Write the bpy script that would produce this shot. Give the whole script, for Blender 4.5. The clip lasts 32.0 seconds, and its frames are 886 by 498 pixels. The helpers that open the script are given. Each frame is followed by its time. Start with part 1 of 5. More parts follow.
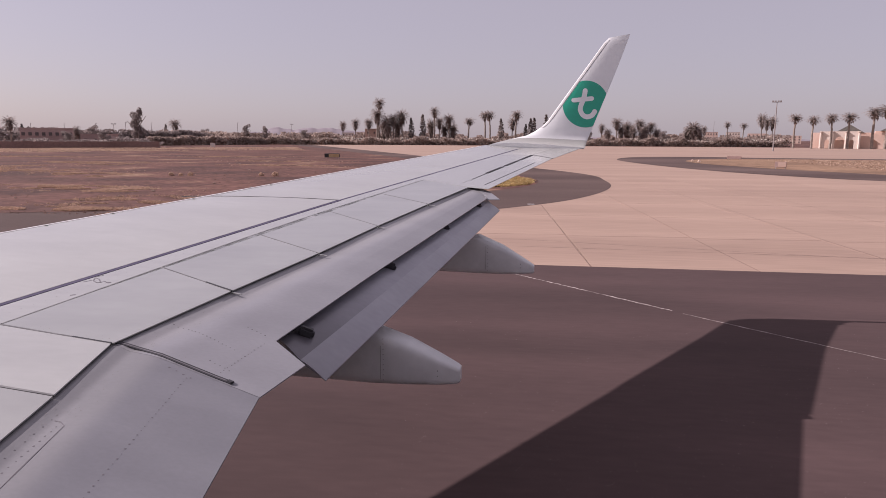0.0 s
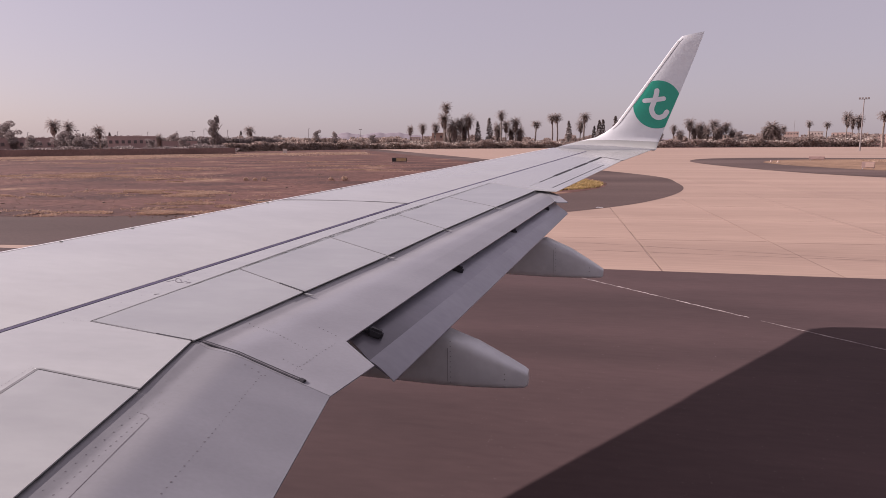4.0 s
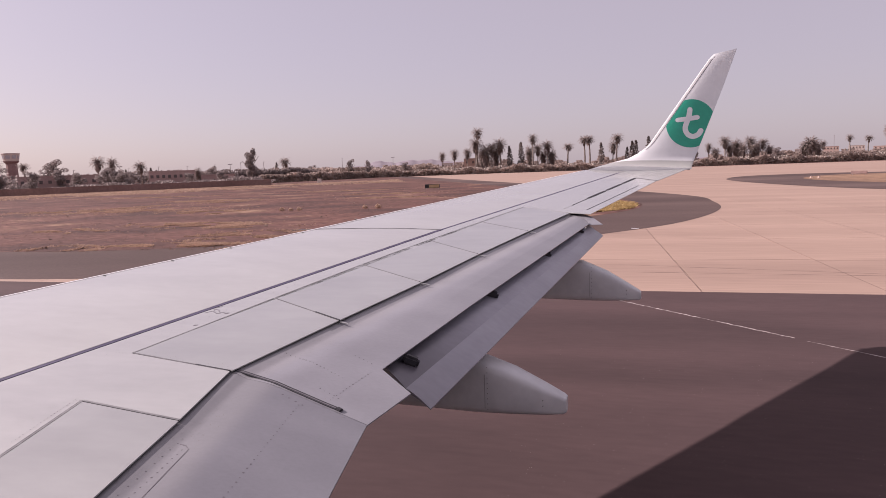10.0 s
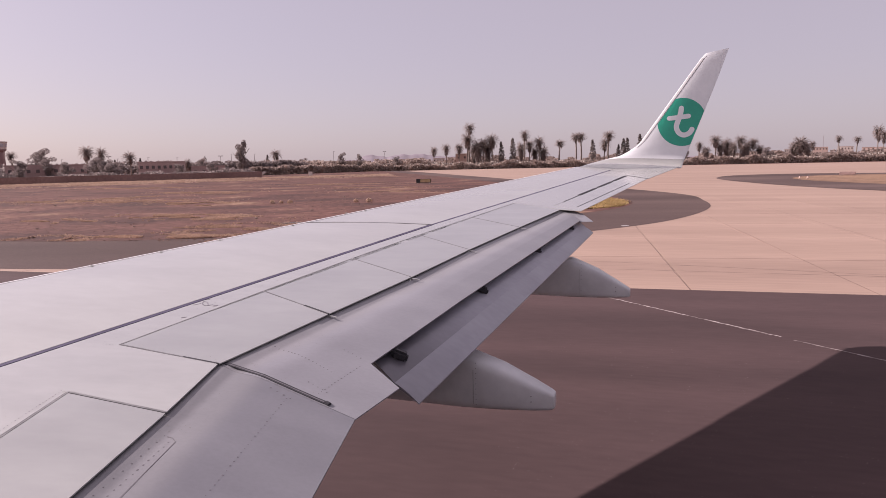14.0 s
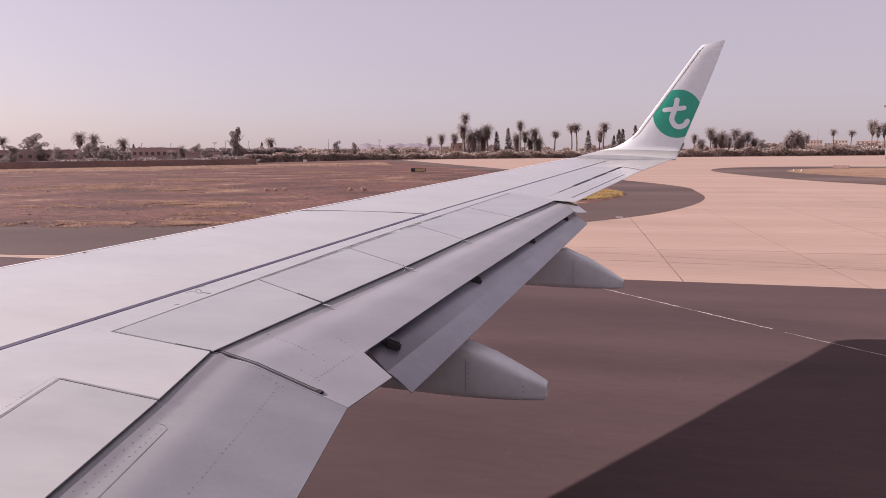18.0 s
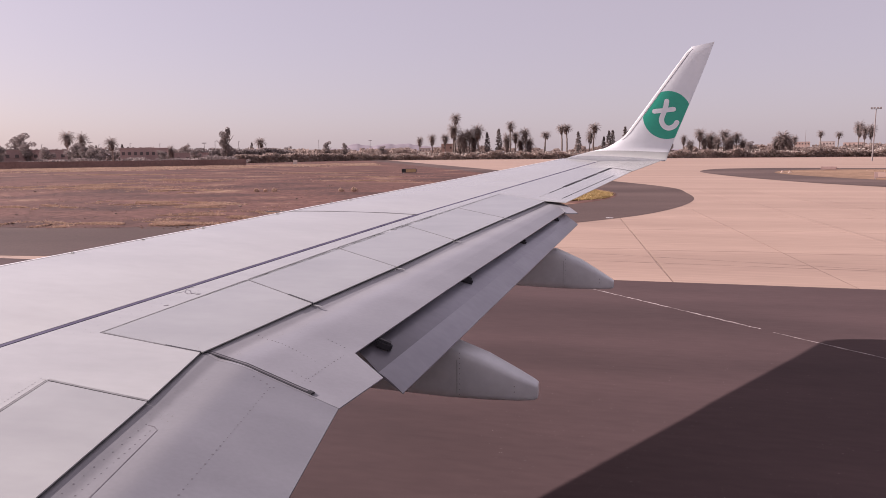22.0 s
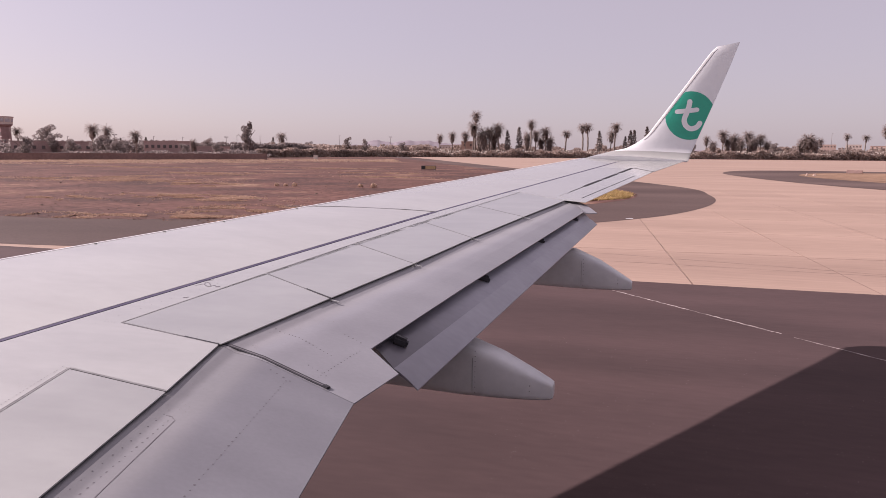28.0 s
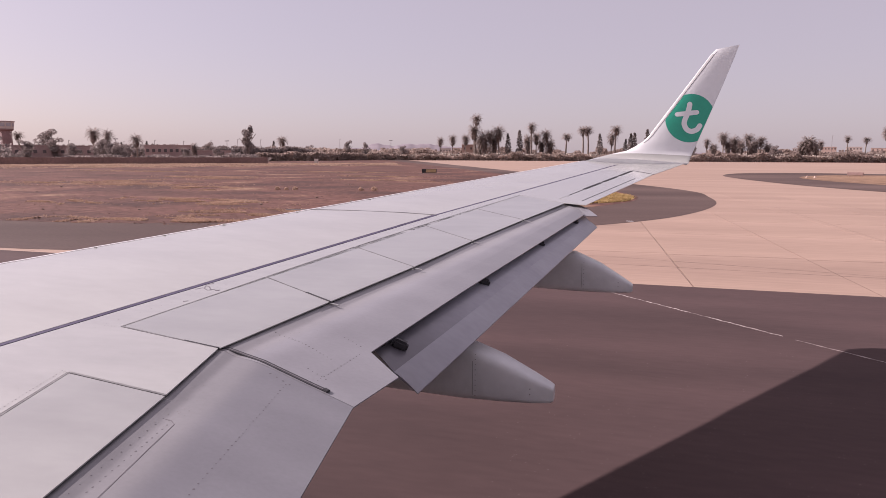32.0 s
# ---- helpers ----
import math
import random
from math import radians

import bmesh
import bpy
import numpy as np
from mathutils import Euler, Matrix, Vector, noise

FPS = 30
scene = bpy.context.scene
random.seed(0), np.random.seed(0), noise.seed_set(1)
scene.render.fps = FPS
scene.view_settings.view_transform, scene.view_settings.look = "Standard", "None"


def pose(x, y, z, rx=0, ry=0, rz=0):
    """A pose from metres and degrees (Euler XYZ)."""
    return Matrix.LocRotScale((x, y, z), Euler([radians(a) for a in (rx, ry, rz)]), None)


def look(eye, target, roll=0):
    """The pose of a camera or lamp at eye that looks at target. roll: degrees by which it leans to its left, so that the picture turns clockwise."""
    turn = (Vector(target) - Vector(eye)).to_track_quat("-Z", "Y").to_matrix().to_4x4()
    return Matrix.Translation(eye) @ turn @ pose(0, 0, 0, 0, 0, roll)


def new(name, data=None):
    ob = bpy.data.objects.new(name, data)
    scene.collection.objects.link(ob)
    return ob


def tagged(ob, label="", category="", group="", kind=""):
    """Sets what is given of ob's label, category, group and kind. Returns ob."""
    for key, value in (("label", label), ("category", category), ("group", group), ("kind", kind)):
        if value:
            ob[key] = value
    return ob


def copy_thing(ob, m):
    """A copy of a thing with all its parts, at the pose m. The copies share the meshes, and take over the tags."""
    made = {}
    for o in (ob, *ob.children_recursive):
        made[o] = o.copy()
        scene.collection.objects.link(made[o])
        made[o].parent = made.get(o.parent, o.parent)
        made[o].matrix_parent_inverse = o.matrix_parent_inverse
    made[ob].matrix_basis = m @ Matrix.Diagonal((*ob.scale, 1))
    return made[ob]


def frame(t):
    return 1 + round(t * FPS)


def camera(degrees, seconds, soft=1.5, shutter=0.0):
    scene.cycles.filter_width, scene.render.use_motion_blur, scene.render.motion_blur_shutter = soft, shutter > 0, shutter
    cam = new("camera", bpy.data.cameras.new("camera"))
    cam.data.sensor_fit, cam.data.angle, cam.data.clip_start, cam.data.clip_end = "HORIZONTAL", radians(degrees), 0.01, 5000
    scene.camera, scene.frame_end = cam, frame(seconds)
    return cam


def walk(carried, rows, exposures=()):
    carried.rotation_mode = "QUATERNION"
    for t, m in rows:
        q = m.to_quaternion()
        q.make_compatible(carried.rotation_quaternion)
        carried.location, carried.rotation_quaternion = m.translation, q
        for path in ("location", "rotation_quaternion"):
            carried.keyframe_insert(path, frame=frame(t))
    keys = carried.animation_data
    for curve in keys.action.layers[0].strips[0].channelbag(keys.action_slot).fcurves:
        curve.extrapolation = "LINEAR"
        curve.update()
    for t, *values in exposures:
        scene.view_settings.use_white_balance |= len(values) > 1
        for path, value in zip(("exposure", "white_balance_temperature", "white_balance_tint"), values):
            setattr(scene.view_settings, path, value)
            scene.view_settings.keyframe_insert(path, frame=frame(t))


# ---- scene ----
# light and lens settings
SKY, SUN = 0.034, 5.6
HAZE, VEIL = (1.035, 0.945, 0.955), 0.347
EXPO = [(0.0, 0.02, 6350, 25), (2.5, 0.02, 6400, 26), (5.0, 0.0, 6500, 28), (7.0, 0.12, 6500, 28), (9.0, 0.20, 6500, 28), (10.0, 0.17, 6500, 28), (14.0, 0.17, 6500, 28), (17.0, 0.22, 6500, 28), (32.0, 0.22, 6500, 28)]
LE0, LE1 = -8.76, 0.5045

cam = camera(67.0, 32.0, soft=0.85)


def held(turn, tilt, lean, dx, dy, dz):
    """The camera held at the cabin window: degrees turned forward, tilted and leaning, and its shift in metres."""
    eye = Vector((dx, dy, 3.9 + dz))
    a, b = radians(turn), radians(tilt)
    ahead = Vector((-math.sin(a) * math.cos(b), math.cos(a) * math.cos(b), math.sin(b)))
    return look(eye, eye + ahead, lean)


walk(cam, [
    (0, held(7.504, -9.384, 0.319, 0.0149, -0.0010, 0.0033)),
    (0.5, held(9.551, -10.050, 0.525, 0.0061, -0.0152, 0.0025)),
    (1, held(10.248, -9.428, 0.946, 0.0053, -0.0165, 0.0024)),
    (1.5, held(12.445, -8.976, -0.212, 0.0042, -0.0183, 0.0030)),
    (2, held(12.865, -9.433, -0.199, 0.0107, -0.0065, 0.0047)),
    (2.5, held(12.773, -8.711, -0.519, 0.0055, -0.0174, 0.0025)),
    (4.5, held(13.788, -9.539, -0.088, 0.0042, -0.0069, -0.0009)),
    (5, held(16.013, -10.030, -0.771, 0.0266, 0.0216, 0.0108)),
    (5.5, held(15.794, -7.903, -1.362, -0.0042, -0.0126, 0.0027)),
    (6, held(16.221, -9.342, -1.072, 0.0170, 0.0191, 0.0067)),
    (6.5, held(14.762, -8.362, -2.132, 0.0106, 0.0087, 0.0078)),
    (7, held(14.542, -7.577, -1.290, 0.0065, 0.0039, 0.0037)),
    (7.5, held(15.942, -7.506, -2.143, 0.0084, 0.0087, 0.0050)),
    (8, held(16.225, -7.419, -2.137, 0.0049, 0.0014, 0.0033)),
    (8.5, held(16.447, -6.872, -2.339, 0.0060, -0.0049, 0.0036)),
    (9, held(16.605, -6.921, -1.973, 0.0003, 0.0035, 0.0022)),
    (9.5, held(16.641, -6.768, -2.299, 0.0078, -0.0030, 0.0055)),
    (10, held(16.141, -6.855, -2.066, 0.0045, -0.0004, 0.0026)),
    (10.5, held(15.579, -7.090, -2.189, 0.0059, -0.0063, 0.0047)),
    (11, held(15.733, -7.038, -1.986, 0.0042, -0.0016, 0.0015)),
    (11.5, held(15.516, -7.357, -2.186, 0.0051, 0.0022, 0.0062)),
    (12, held(15.566, -7.285, -1.783, 0.0054, -0.0017, 0.0038)),
    (12.5, held(15.514, -7.309, -1.391, 0.0103, 0.0065, 0.0051)),
    (13, held(15.216, -7.268, -1.269, 0.0072, -0.0002, 0.0039)),
    (13.5, held(15.329, -7.345, -1.214, 0.0036, 0.0020, 0.0039)),
    (14, held(15.335, -7.311, -1.221, 0.0042, 0.0037, 0.0033)),
    (14.5, held(15.092, -7.373, -0.987, 0.0043, 0.0000, 0.0034)),
    (16.5, held(14.633, -8.332, -0.913, 0.0036, 0.0044, 0.0029)),
    (17, held(15.025, -8.537, -0.963, 0.0011, 0.0006, 0.0037)),
    (17.5, held(15.319, -8.405, -1.048, 0.0057, 0.0038, 0.0044)),
    (18, held(14.861, -8.216, -0.619, 0.0071, 0.0068, 0.0038)),
    (18.5, held(14.501, -8.025, -1.018, 0.0097, 0.0077, 0.0044)),
    (19, held(14.381, -8.007, -0.827, 0.0020, 0.0062, 0.0048)),
    (19.5, held(14.235, -7.922, -0.848, 0.0046, 0.0027, 0.0047)),
    (20, held(14.104, -7.993, -0.965, 0.0046, 0.0053, 0.0042)),
    (20.5, held(14.132, -8.076, -0.907, 0.0022, 0.0084, 0.0030)),
    (21, held(14.185, -8.169, -0.795, 0.0064, 0.0060, 0.0049)),
    (21.5, held(14.258, -8.155, -0.666, 0.0043, 0.0077, 0.0042)),
    (22, held(14.047, -8.163, -0.507, 0.0033, 0.0042, 0.0024)),
    (22.5, held(14.206, -8.598, -0.189, -0.0014, 0.0061, 0.0014)),
    (23, held(14.287, -8.922, 0.204, -0.0025, 0.0062, 0.0033)),
    (23.5, held(15.796, -9.308, 2.222, -0.0223, -0.0148, -0.0026)),
    (24, held(16.940, -10.154, 2.385, -0.0157, -0.0094, -0.0008)),
    (24.5, held(18.302, -10.610, 2.053, -0.0183, -0.0179, -0.0063)),
    (26.5, held(14.985, -8.893, -0.515, 0.0043, 0.0143, 0.0068)),
    (27, held(14.852, -8.044, 0.126, 0.0050, 0.0041, 0.0045)),
    (27.5, held(15.180, -8.306, 0.309, 0.0052, 0.0052, 0.0019)),
    (28, held(15.608, -8.387, 0.369, 0.0057, 0.0050, 0.0036)),
    (28.5, held(15.689, -8.495, 0.291, 0.0127, 0.0146, 0.0044)),
    (29, held(16.034, -8.229, -0.062, 0.0102, 0.0091, 0.0044)),
    (29.5, held(15.978, -7.822, 0.210, 0.0044, 0.0019, 0.0003)),
    (30, held(15.864, -7.863, -0.069, 0.0111, 0.0051, 0.0021)),
    (30.5, held(15.779, -8.223, -0.055, 0.0114, 0.0027, 0.0036)),
    (31, held(15.876, -8.146, -0.131, 0.0101, 0.0074, 0.0069)),
    (31.5, held(16.082, -8.071, 0.082, 0.0110, 0.0022, 0.0043)),
    (32, held(15.674, -8.113, 0.212, 0.0124, 0.0102, 0.0024)),
], exposures=EXPO)
# world, sun
SUN_ACROSS = Vector((1.50, -0.10, -1.0))       # the way the sunlight goes
sun_dir = -SUN_ACROSS.normalized()
sun_height = math.asin(sun_dir.z)
world = bpy.data.worlds.new("hazy_sky")
scene.world = world
world.use_nodes = True
wn, wl = world.node_tree.nodes, world.node_tree.links
sky = wn.new("ShaderNodeTexSky")
sky.sky_type = "NISHITA"
sky.sun_disc = False
sky.sun_elevation = sun_height
sky.sun_rotation = math.atan2(sun_dir.x, sun_dir.y)
sky.air_density, sky.dust_density, sky.ozone_density = 0.8, 2.0, 1.0
wn["Background"].inputs["Strength"].default_value = SKY
wl.new(sky.outputs[0], wn["Background"].inputs["Color"])
haze = wn.new("ShaderNodeBackground")           # an even veil of dust haze over the whole sky
haze.inputs["Color"].default_value, haze.inputs["Strength"].default_value = (*HAZE, 1), VEIL
both = wn.new("ShaderNodeAddShader")
wl.new(wn["Background"].outputs[0], both.inputs[0])
wl.new(haze.outputs[0], both.inputs[1])
wl.new(both.outputs[0], wn["World Output"].inputs["Surface"])
lamp = bpy.data.lights.new("sun", "SUN")
lamp.energy, lamp.angle, lamp.color = SUN, radians(0.55), (1.0, 0.95, 0.88)
sun = new("sun", lamp)
sun.matrix_world = look((0, 0, 60), Vector((0, 0, 60)) + SUN_ACROSS)


# materials
def material(name, a, b, scale=1.0, rough=0.7, metal=0.0, bump=0.0, fine=40.0, stretch=(1, 1, 1), detail=6.0, spread=(0.35, 0.65), grain=0.12, island=0.0, random=0.0, third=None, gloss=0.5, band=None, coat=0.0, thin=0.0):
    """Two colours mixed by noise of that scale (per metre), with a finer grain over it."""
    m = bpy.data.materials.new(name)
    m.use_nodes = True
    n, l = m.node_tree.nodes, m.node_tree.links
    bsdf = n["Principled BSDF"]
    where = n.new("ShaderNodeNewGeometry")
    squeeze = n.new("ShaderNodeVectorMath")
    squeeze.operation = "MULTIPLY"
    squeeze.inputs[1].default_value = stretch
    l.new(where.outputs["Position"], squeeze.inputs[0])
    big = n.new("ShaderNodeTexNoise")
    big.inputs["Scale"].default_value, big.inputs["Detail"].default_value = scale, detail
    l.new(squeeze.outputs[0], big.inputs["Vector"])
    ramp = n.new("ShaderNodeValToRGB")
    ramp.color_ramp.elements[0].position, ramp.color_ramp.elements[1].position = spread
    ramp.color_ramp.elements[0].color, ramp.color_ramp.elements[1].color = (*a, 1), (*b, 1)
    if third:
        ramp.color_ramp.elements.new(min(0.95, spread[1] + 0.09)).color = (*third, 1)
    l.new(big.outputs["Fac"], ramp.inputs[0])
    small = n.new("ShaderNodeTexNoise")
    small.inputs["Scale"].default_value, small.inputs["Detail"].default_value = fine, 4.0
    l.new(squeeze.outputs[0], small.inputs["Vector"])
    remap = n.new("ShaderNodeMapRange")
    remap.inputs["From Min"].default_value, remap.inputs["From Max"].default_value = 0.3, 0.7
    remap.inputs["To Min"].default_value, remap.inputs["To Max"].default_value = 1 - grain, 1 + grain
    l.new(small.outputs["Fac"], remap.inputs["Value"])
    value = remap.outputs[0]
    for amount, output in ((island, "Random Per Island"), (random, "Random")):
        if amount:
            src = where.outputs[output] if output == "Random Per Island" else n.new("ShaderNodeObjectInfo").outputs["Random"]
            r = n.new("ShaderNodeMapRange")
            r.inputs["To Min"].default_value, r.inputs["To Max"].default_value = 1 - amount, 1 + amount
            l.new(src, r.inputs["Value"])
            times = n.new("ShaderNodeMath")
            times.operation = "MULTIPLY"
            l.new(value, times.inputs[0])
            l.new(r.outputs[0], times.inputs[1])
            value = times.outputs[0]
    tint = n.new("ShaderNodeVectorMath")
    tint.operation = "SCALE"
    l.new(ramp.outputs[0], tint.inputs[0])
    l.new(value, tint.inputs["Scale"])
    colour = tint.outputs[0]
    if band:                             # tint along one edge, fading out: direction, from, to, colour
        across, lo, hi, edge_tint = band
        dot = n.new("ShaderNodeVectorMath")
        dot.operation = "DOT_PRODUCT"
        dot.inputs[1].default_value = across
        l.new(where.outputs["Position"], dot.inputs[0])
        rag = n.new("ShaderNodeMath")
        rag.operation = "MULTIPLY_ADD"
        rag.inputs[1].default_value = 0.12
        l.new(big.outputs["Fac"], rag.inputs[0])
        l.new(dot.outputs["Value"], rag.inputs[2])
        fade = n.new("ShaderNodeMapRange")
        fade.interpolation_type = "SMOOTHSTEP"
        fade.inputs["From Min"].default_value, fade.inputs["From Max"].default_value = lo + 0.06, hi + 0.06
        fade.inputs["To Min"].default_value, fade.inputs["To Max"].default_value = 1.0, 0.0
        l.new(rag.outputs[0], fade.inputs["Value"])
        edge_mix = n.new("ShaderNodeMix")
        edge_mix.data_type = "RGBA"
        edge_mix.blend_type = "MULTIPLY"
        for socket in edge_mix.inputs:
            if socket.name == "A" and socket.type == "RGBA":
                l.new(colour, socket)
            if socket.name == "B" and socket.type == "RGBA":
                socket.default_value = (*edge_tint, 1)
        l.new(fade.outputs[0], edge_mix.inputs["Factor"])
        colour = [s for s in edge_mix.outputs if s.type == "RGBA"][0]
    l.new(colour, bsdf.inputs["Base Color"])
    bsdf.inputs["Specular IOR Level"].default_value = gloss
    bsdf.inputs["Coat Weight"].default_value, bsdf.inputs["Coat Roughness"].default_value = coat, 0.18
    bsdf.inputs["Roughness"].default_value, bsdf.inputs["Metallic"].default_value = rough, metal
    if bump:
        bp = n.new("ShaderNodeBump")
        bp.inputs["Strength"].default_value, bp.inputs["Distance"].default_value = bump, 0.02
        l.new(small.outputs["Fac"], bp.inputs["Height"])
        l.new(bp.outputs[0], bsdf.inputs["Normal"])
    if thin:                             # leaves let part of the light through
        glow = n.new("ShaderNodeBsdfTranslucent")
        l.new(colour, glow.inputs["Color"])
        blend = n.new("ShaderNodeMixShader")
        blend.inputs[0].default_value = thin
        l.new(bsdf.outputs[0], blend.inputs[1])
        l.new(glow.outputs[0], blend.inputs[2])
        l.new(blend.outputs[0], n["Material Output"].inputs["Surface"])
    return m


WING = material("wing_grey_paint", (0.4109, 0.406, 0.3783), (0.4577, 0.4536, 0.4211), 1.2, 0.24, fine=9, stretch=(0.5, 1.3, 1), grain=0.02, gloss=0.8, coat=1.0)
WINGMID = material("wing_mid_grey_paint", (0.325, 0.323, 0.306), (0.368, 0.366, 0.345), 1.4, 0.27, fine=9, stretch=(0.5, 1.5, 1), grain=0.03, gloss=0.8, coat=1.0)
SPOILER = material("panel_grey_paint", (0.252, 0.252, 0.242), (0.298, 0.298, 0.285), 1.5, 0.28, fine=8, stretch=(0.6, 1.6, 1), grain=0.035, random=0.03, gloss=0.8, coat=1.0)
# flap greys carry the shade of their tilt; bands paint sunward fronts lighter
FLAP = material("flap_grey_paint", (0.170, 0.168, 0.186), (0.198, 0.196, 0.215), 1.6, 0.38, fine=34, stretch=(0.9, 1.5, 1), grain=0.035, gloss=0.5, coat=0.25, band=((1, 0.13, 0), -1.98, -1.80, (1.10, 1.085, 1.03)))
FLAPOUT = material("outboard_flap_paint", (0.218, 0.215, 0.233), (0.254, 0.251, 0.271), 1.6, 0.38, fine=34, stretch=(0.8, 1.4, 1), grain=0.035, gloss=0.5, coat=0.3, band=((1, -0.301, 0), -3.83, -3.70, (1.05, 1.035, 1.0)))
# aft flap and vane greys lightened and blued for skylit shade; inboard ends darker
FLAPAFT = material("skylit_aft_flap_grey", (0.272, 0.268, 0.306), (0.318, 0.314, 0.354), 1.5, 0.40, fine=12, stretch=(0.7, 1.6, 1), grain=0.04, gloss=0.9, coat=0.6, band=((0, 1, 0), 4.3, 5.6, (0.78, 0.77, 0.76)))
VANE = material("skylit_vane_grey", (0.268, 0.264, 0.306), (0.318, 0.314, 0.358), 1.5, 0.40, fine=14, stretch=(0.8, 1.2, 1), grain=0.06, gloss=0.7, coat=0.5, band=((0, 1, 0), 4.7, 6.4, (0.42, 0.40, 0.40)))
FAIRING = material("fairing_grey_paint", (0.53, 0.53, 0.54), (0.61, 0.612, 0.618), 2.0, 0.33, fine=14, grain=0.04)
WHITE = material("white_aircraft_paint", (0.80, 0.80, 0.80), (0.84, 0.84, 0.835), 1.0, 0.25, fine=10, grain=0.02)
GREEN = material("green_emblem_paint", (0.012, 0.355, 0.232), (0.015, 0.39, 0.258), 2.0, 0.3, fine=20, grain=0.03)
SEAL = material("dark_seal", (0.028, 0.027, 0.032), (0.045, 0.043, 0.05), 6.0, 0.7, fine=40, gloss=0.25)
GROOVE = material("dark_recess_blue_grey", (0.0285, 0.02475, 0.0525), (0.042, 0.0375, 0.072), 4.0, 0.7, fine=30, gloss=0.2)
SEALANT = material("purple_grey_sealant", (0.060, 0.050, 0.092), (0.088, 0.077, 0.125), 4.0, 0.7, fine=30, gloss=0.2)
SEAM = material("panel_seam", (0.098, 0.096, 0.099), (0.160, 0.156, 0.159), 8.0, 0.6, fine=40, grain=0.2)
RIVET = material("rivet_dirt", (0.119, 0.1104, 0.1214), (0.168, 0.1587, 0.1725), 3.0, 0.7, gloss=0.2)

GRIME = material("brown_grime", (0.175, 0.1525, 0.1416), (0.2375, 0.2098, 0.198), 6.0, 0.85, fine=60, gloss=0.2)
BRIGHTEDGE = material("bright_edge_paint", (0.62, 0.60, 0.59), (0.72, 0.70, 0.69), 3.0, 0.3, fine=20, grain=0.05)
GRIT = material("pale_grit", (0.16, 0.128, 0.12), (0.288, 0.24, 0.224), 2.0, 0.95, island=0.4, gloss=0.1)
TYRE = material("tyre_rubber", (0.02, 0.02, 0.02), (0.035, 0.035, 0.035), 5.0, 0.8)
# pane colour stands for bright sky seen through the cab
GLASS_PALE = material("sky_pale_glazing", (0.48, 0.45, 0.47), (0.56, 0.53, 0.55), 1.0, 0.08, grain=0.0, gloss=0.8)
GLASS_DARK = material("cabin_pane", (0.02, 0.02, 0.025), (0.03, 0.03, 0.035), 1.0, 0.08, grain=0.0)
ASPHALT = material("runway_asphalt", (0.055, 0.036, 0.036), (0.107, 0.0675, 0.066), 0.34, 0.9, bump=0.03, fine=9, stretch=(0.24, 1.0, 1), spread=(0.25, 0.75), grain=0.065, detail=7, gloss=0.15)
RUBBER = material("rubber_streaked_asphalt", (0.036, 0.025, 0.026), (0.056, 0.037, 0.037), 0.8, 0.85, fine=20, stretch=(0.3, 1, 1), grain=0.12, detail=12, gloss=0.2)
SHOULDER = material("shoulder_asphalt", (0.070, 0.047, 0.043), (0.135, 0.093, 0.083), 0.06, 0.9, bump=0.15, fine=16, stretch=(0.4, 1.0, 1), grain=0.14, detail=12, gloss=0.12)
CONCRETE = material("taxiway_concrete", (0.285, 0.193, 0.151), (0.395, 0.274, 0.214), 0.22, 0.85, bump=0.1, fine=5, stretch=(0.10, 1.0, 1), spread=(0.25, 0.75), grain=0.08, detail=14, gloss=0.3, random=0.03)
DIRT = material("dry_earth", (0.082, 0.047, 0.042), (0.152, 0.078, 0.064), 0.13, 0.95, fine=1.6, stretch=(0.8, 1.0, 1), spread=(0.36, 0.60), grain=0.42, detail=15, third=(0.25, 0.158, 0.108), gloss=0.1)
ISLESOIL = material("straw_littered_soil", (0.190, 0.118, 0.082), (0.30, 0.190, 0.125), 0.12, 0.95, fine=1.4, stretch=(0.5, 1.2, 1), grain=0.30, detail=12, gloss=0.1)
CLOD = material("earth_clods", (0.125, 0.070, 0.057), (0.24, 0.150, 0.115), 0.6, 0.95, fine=5, grain=0.2, island=0.5, gloss=0.1)
PAINT = material("white_road_paint", (0.62, 0.60, 0.60), (0.75, 0.73, 0.72), 0.8, 0.7, fine=8, stretch=(0.4, 3, 1), grain=0.14)
YELLOW = material("yellow_road_paint", (0.62, 0.30, 0.03), (0.72, 0.37, 0.05), 0.8, 0.7, fine=10, grain=0.1)
CRACK = material("joint_sealant", (0.17, 0.11, 0.09), (0.24, 0.16, 0.13), 2.0, 0.9)
PALECRACK = material("pale_crack_filler", (0.22, 0.17, 0.16), (0.46, 0.39, 0.37), 1.5, 0.9, fine=5, grain=0.3, spread=(0.4, 0.6))
STRAW = material("dry_grass", (0.45, 0.312, 0.235), (0.58, 0.418, 0.318), 0.2, 0.95, fine=3, grain=0.15, island=0.25, gloss=0.1, thin=0.35)
FIELDSTRAW = material("bleached_field_grass", (0.395, 0.256, 0.184), (0.53, 0.368, 0.278), 0.2, 0.95, fine=3, grain=0.2, island=0.35, gloss=0.1, thin=0.3)
YELLOWGRASS = material("yellow_green_grass", (0.40, 0.28, 0.125), (0.52, 0.375, 0.18), 0.4, 0.95, fine=3, grain=0.2, island=0.35, gloss=0.1, thin=0.35)
# leaf colours paled well past real foliage to stand in for distance haze
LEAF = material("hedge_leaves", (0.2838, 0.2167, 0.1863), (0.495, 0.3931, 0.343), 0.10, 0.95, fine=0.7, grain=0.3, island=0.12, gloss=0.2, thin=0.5)
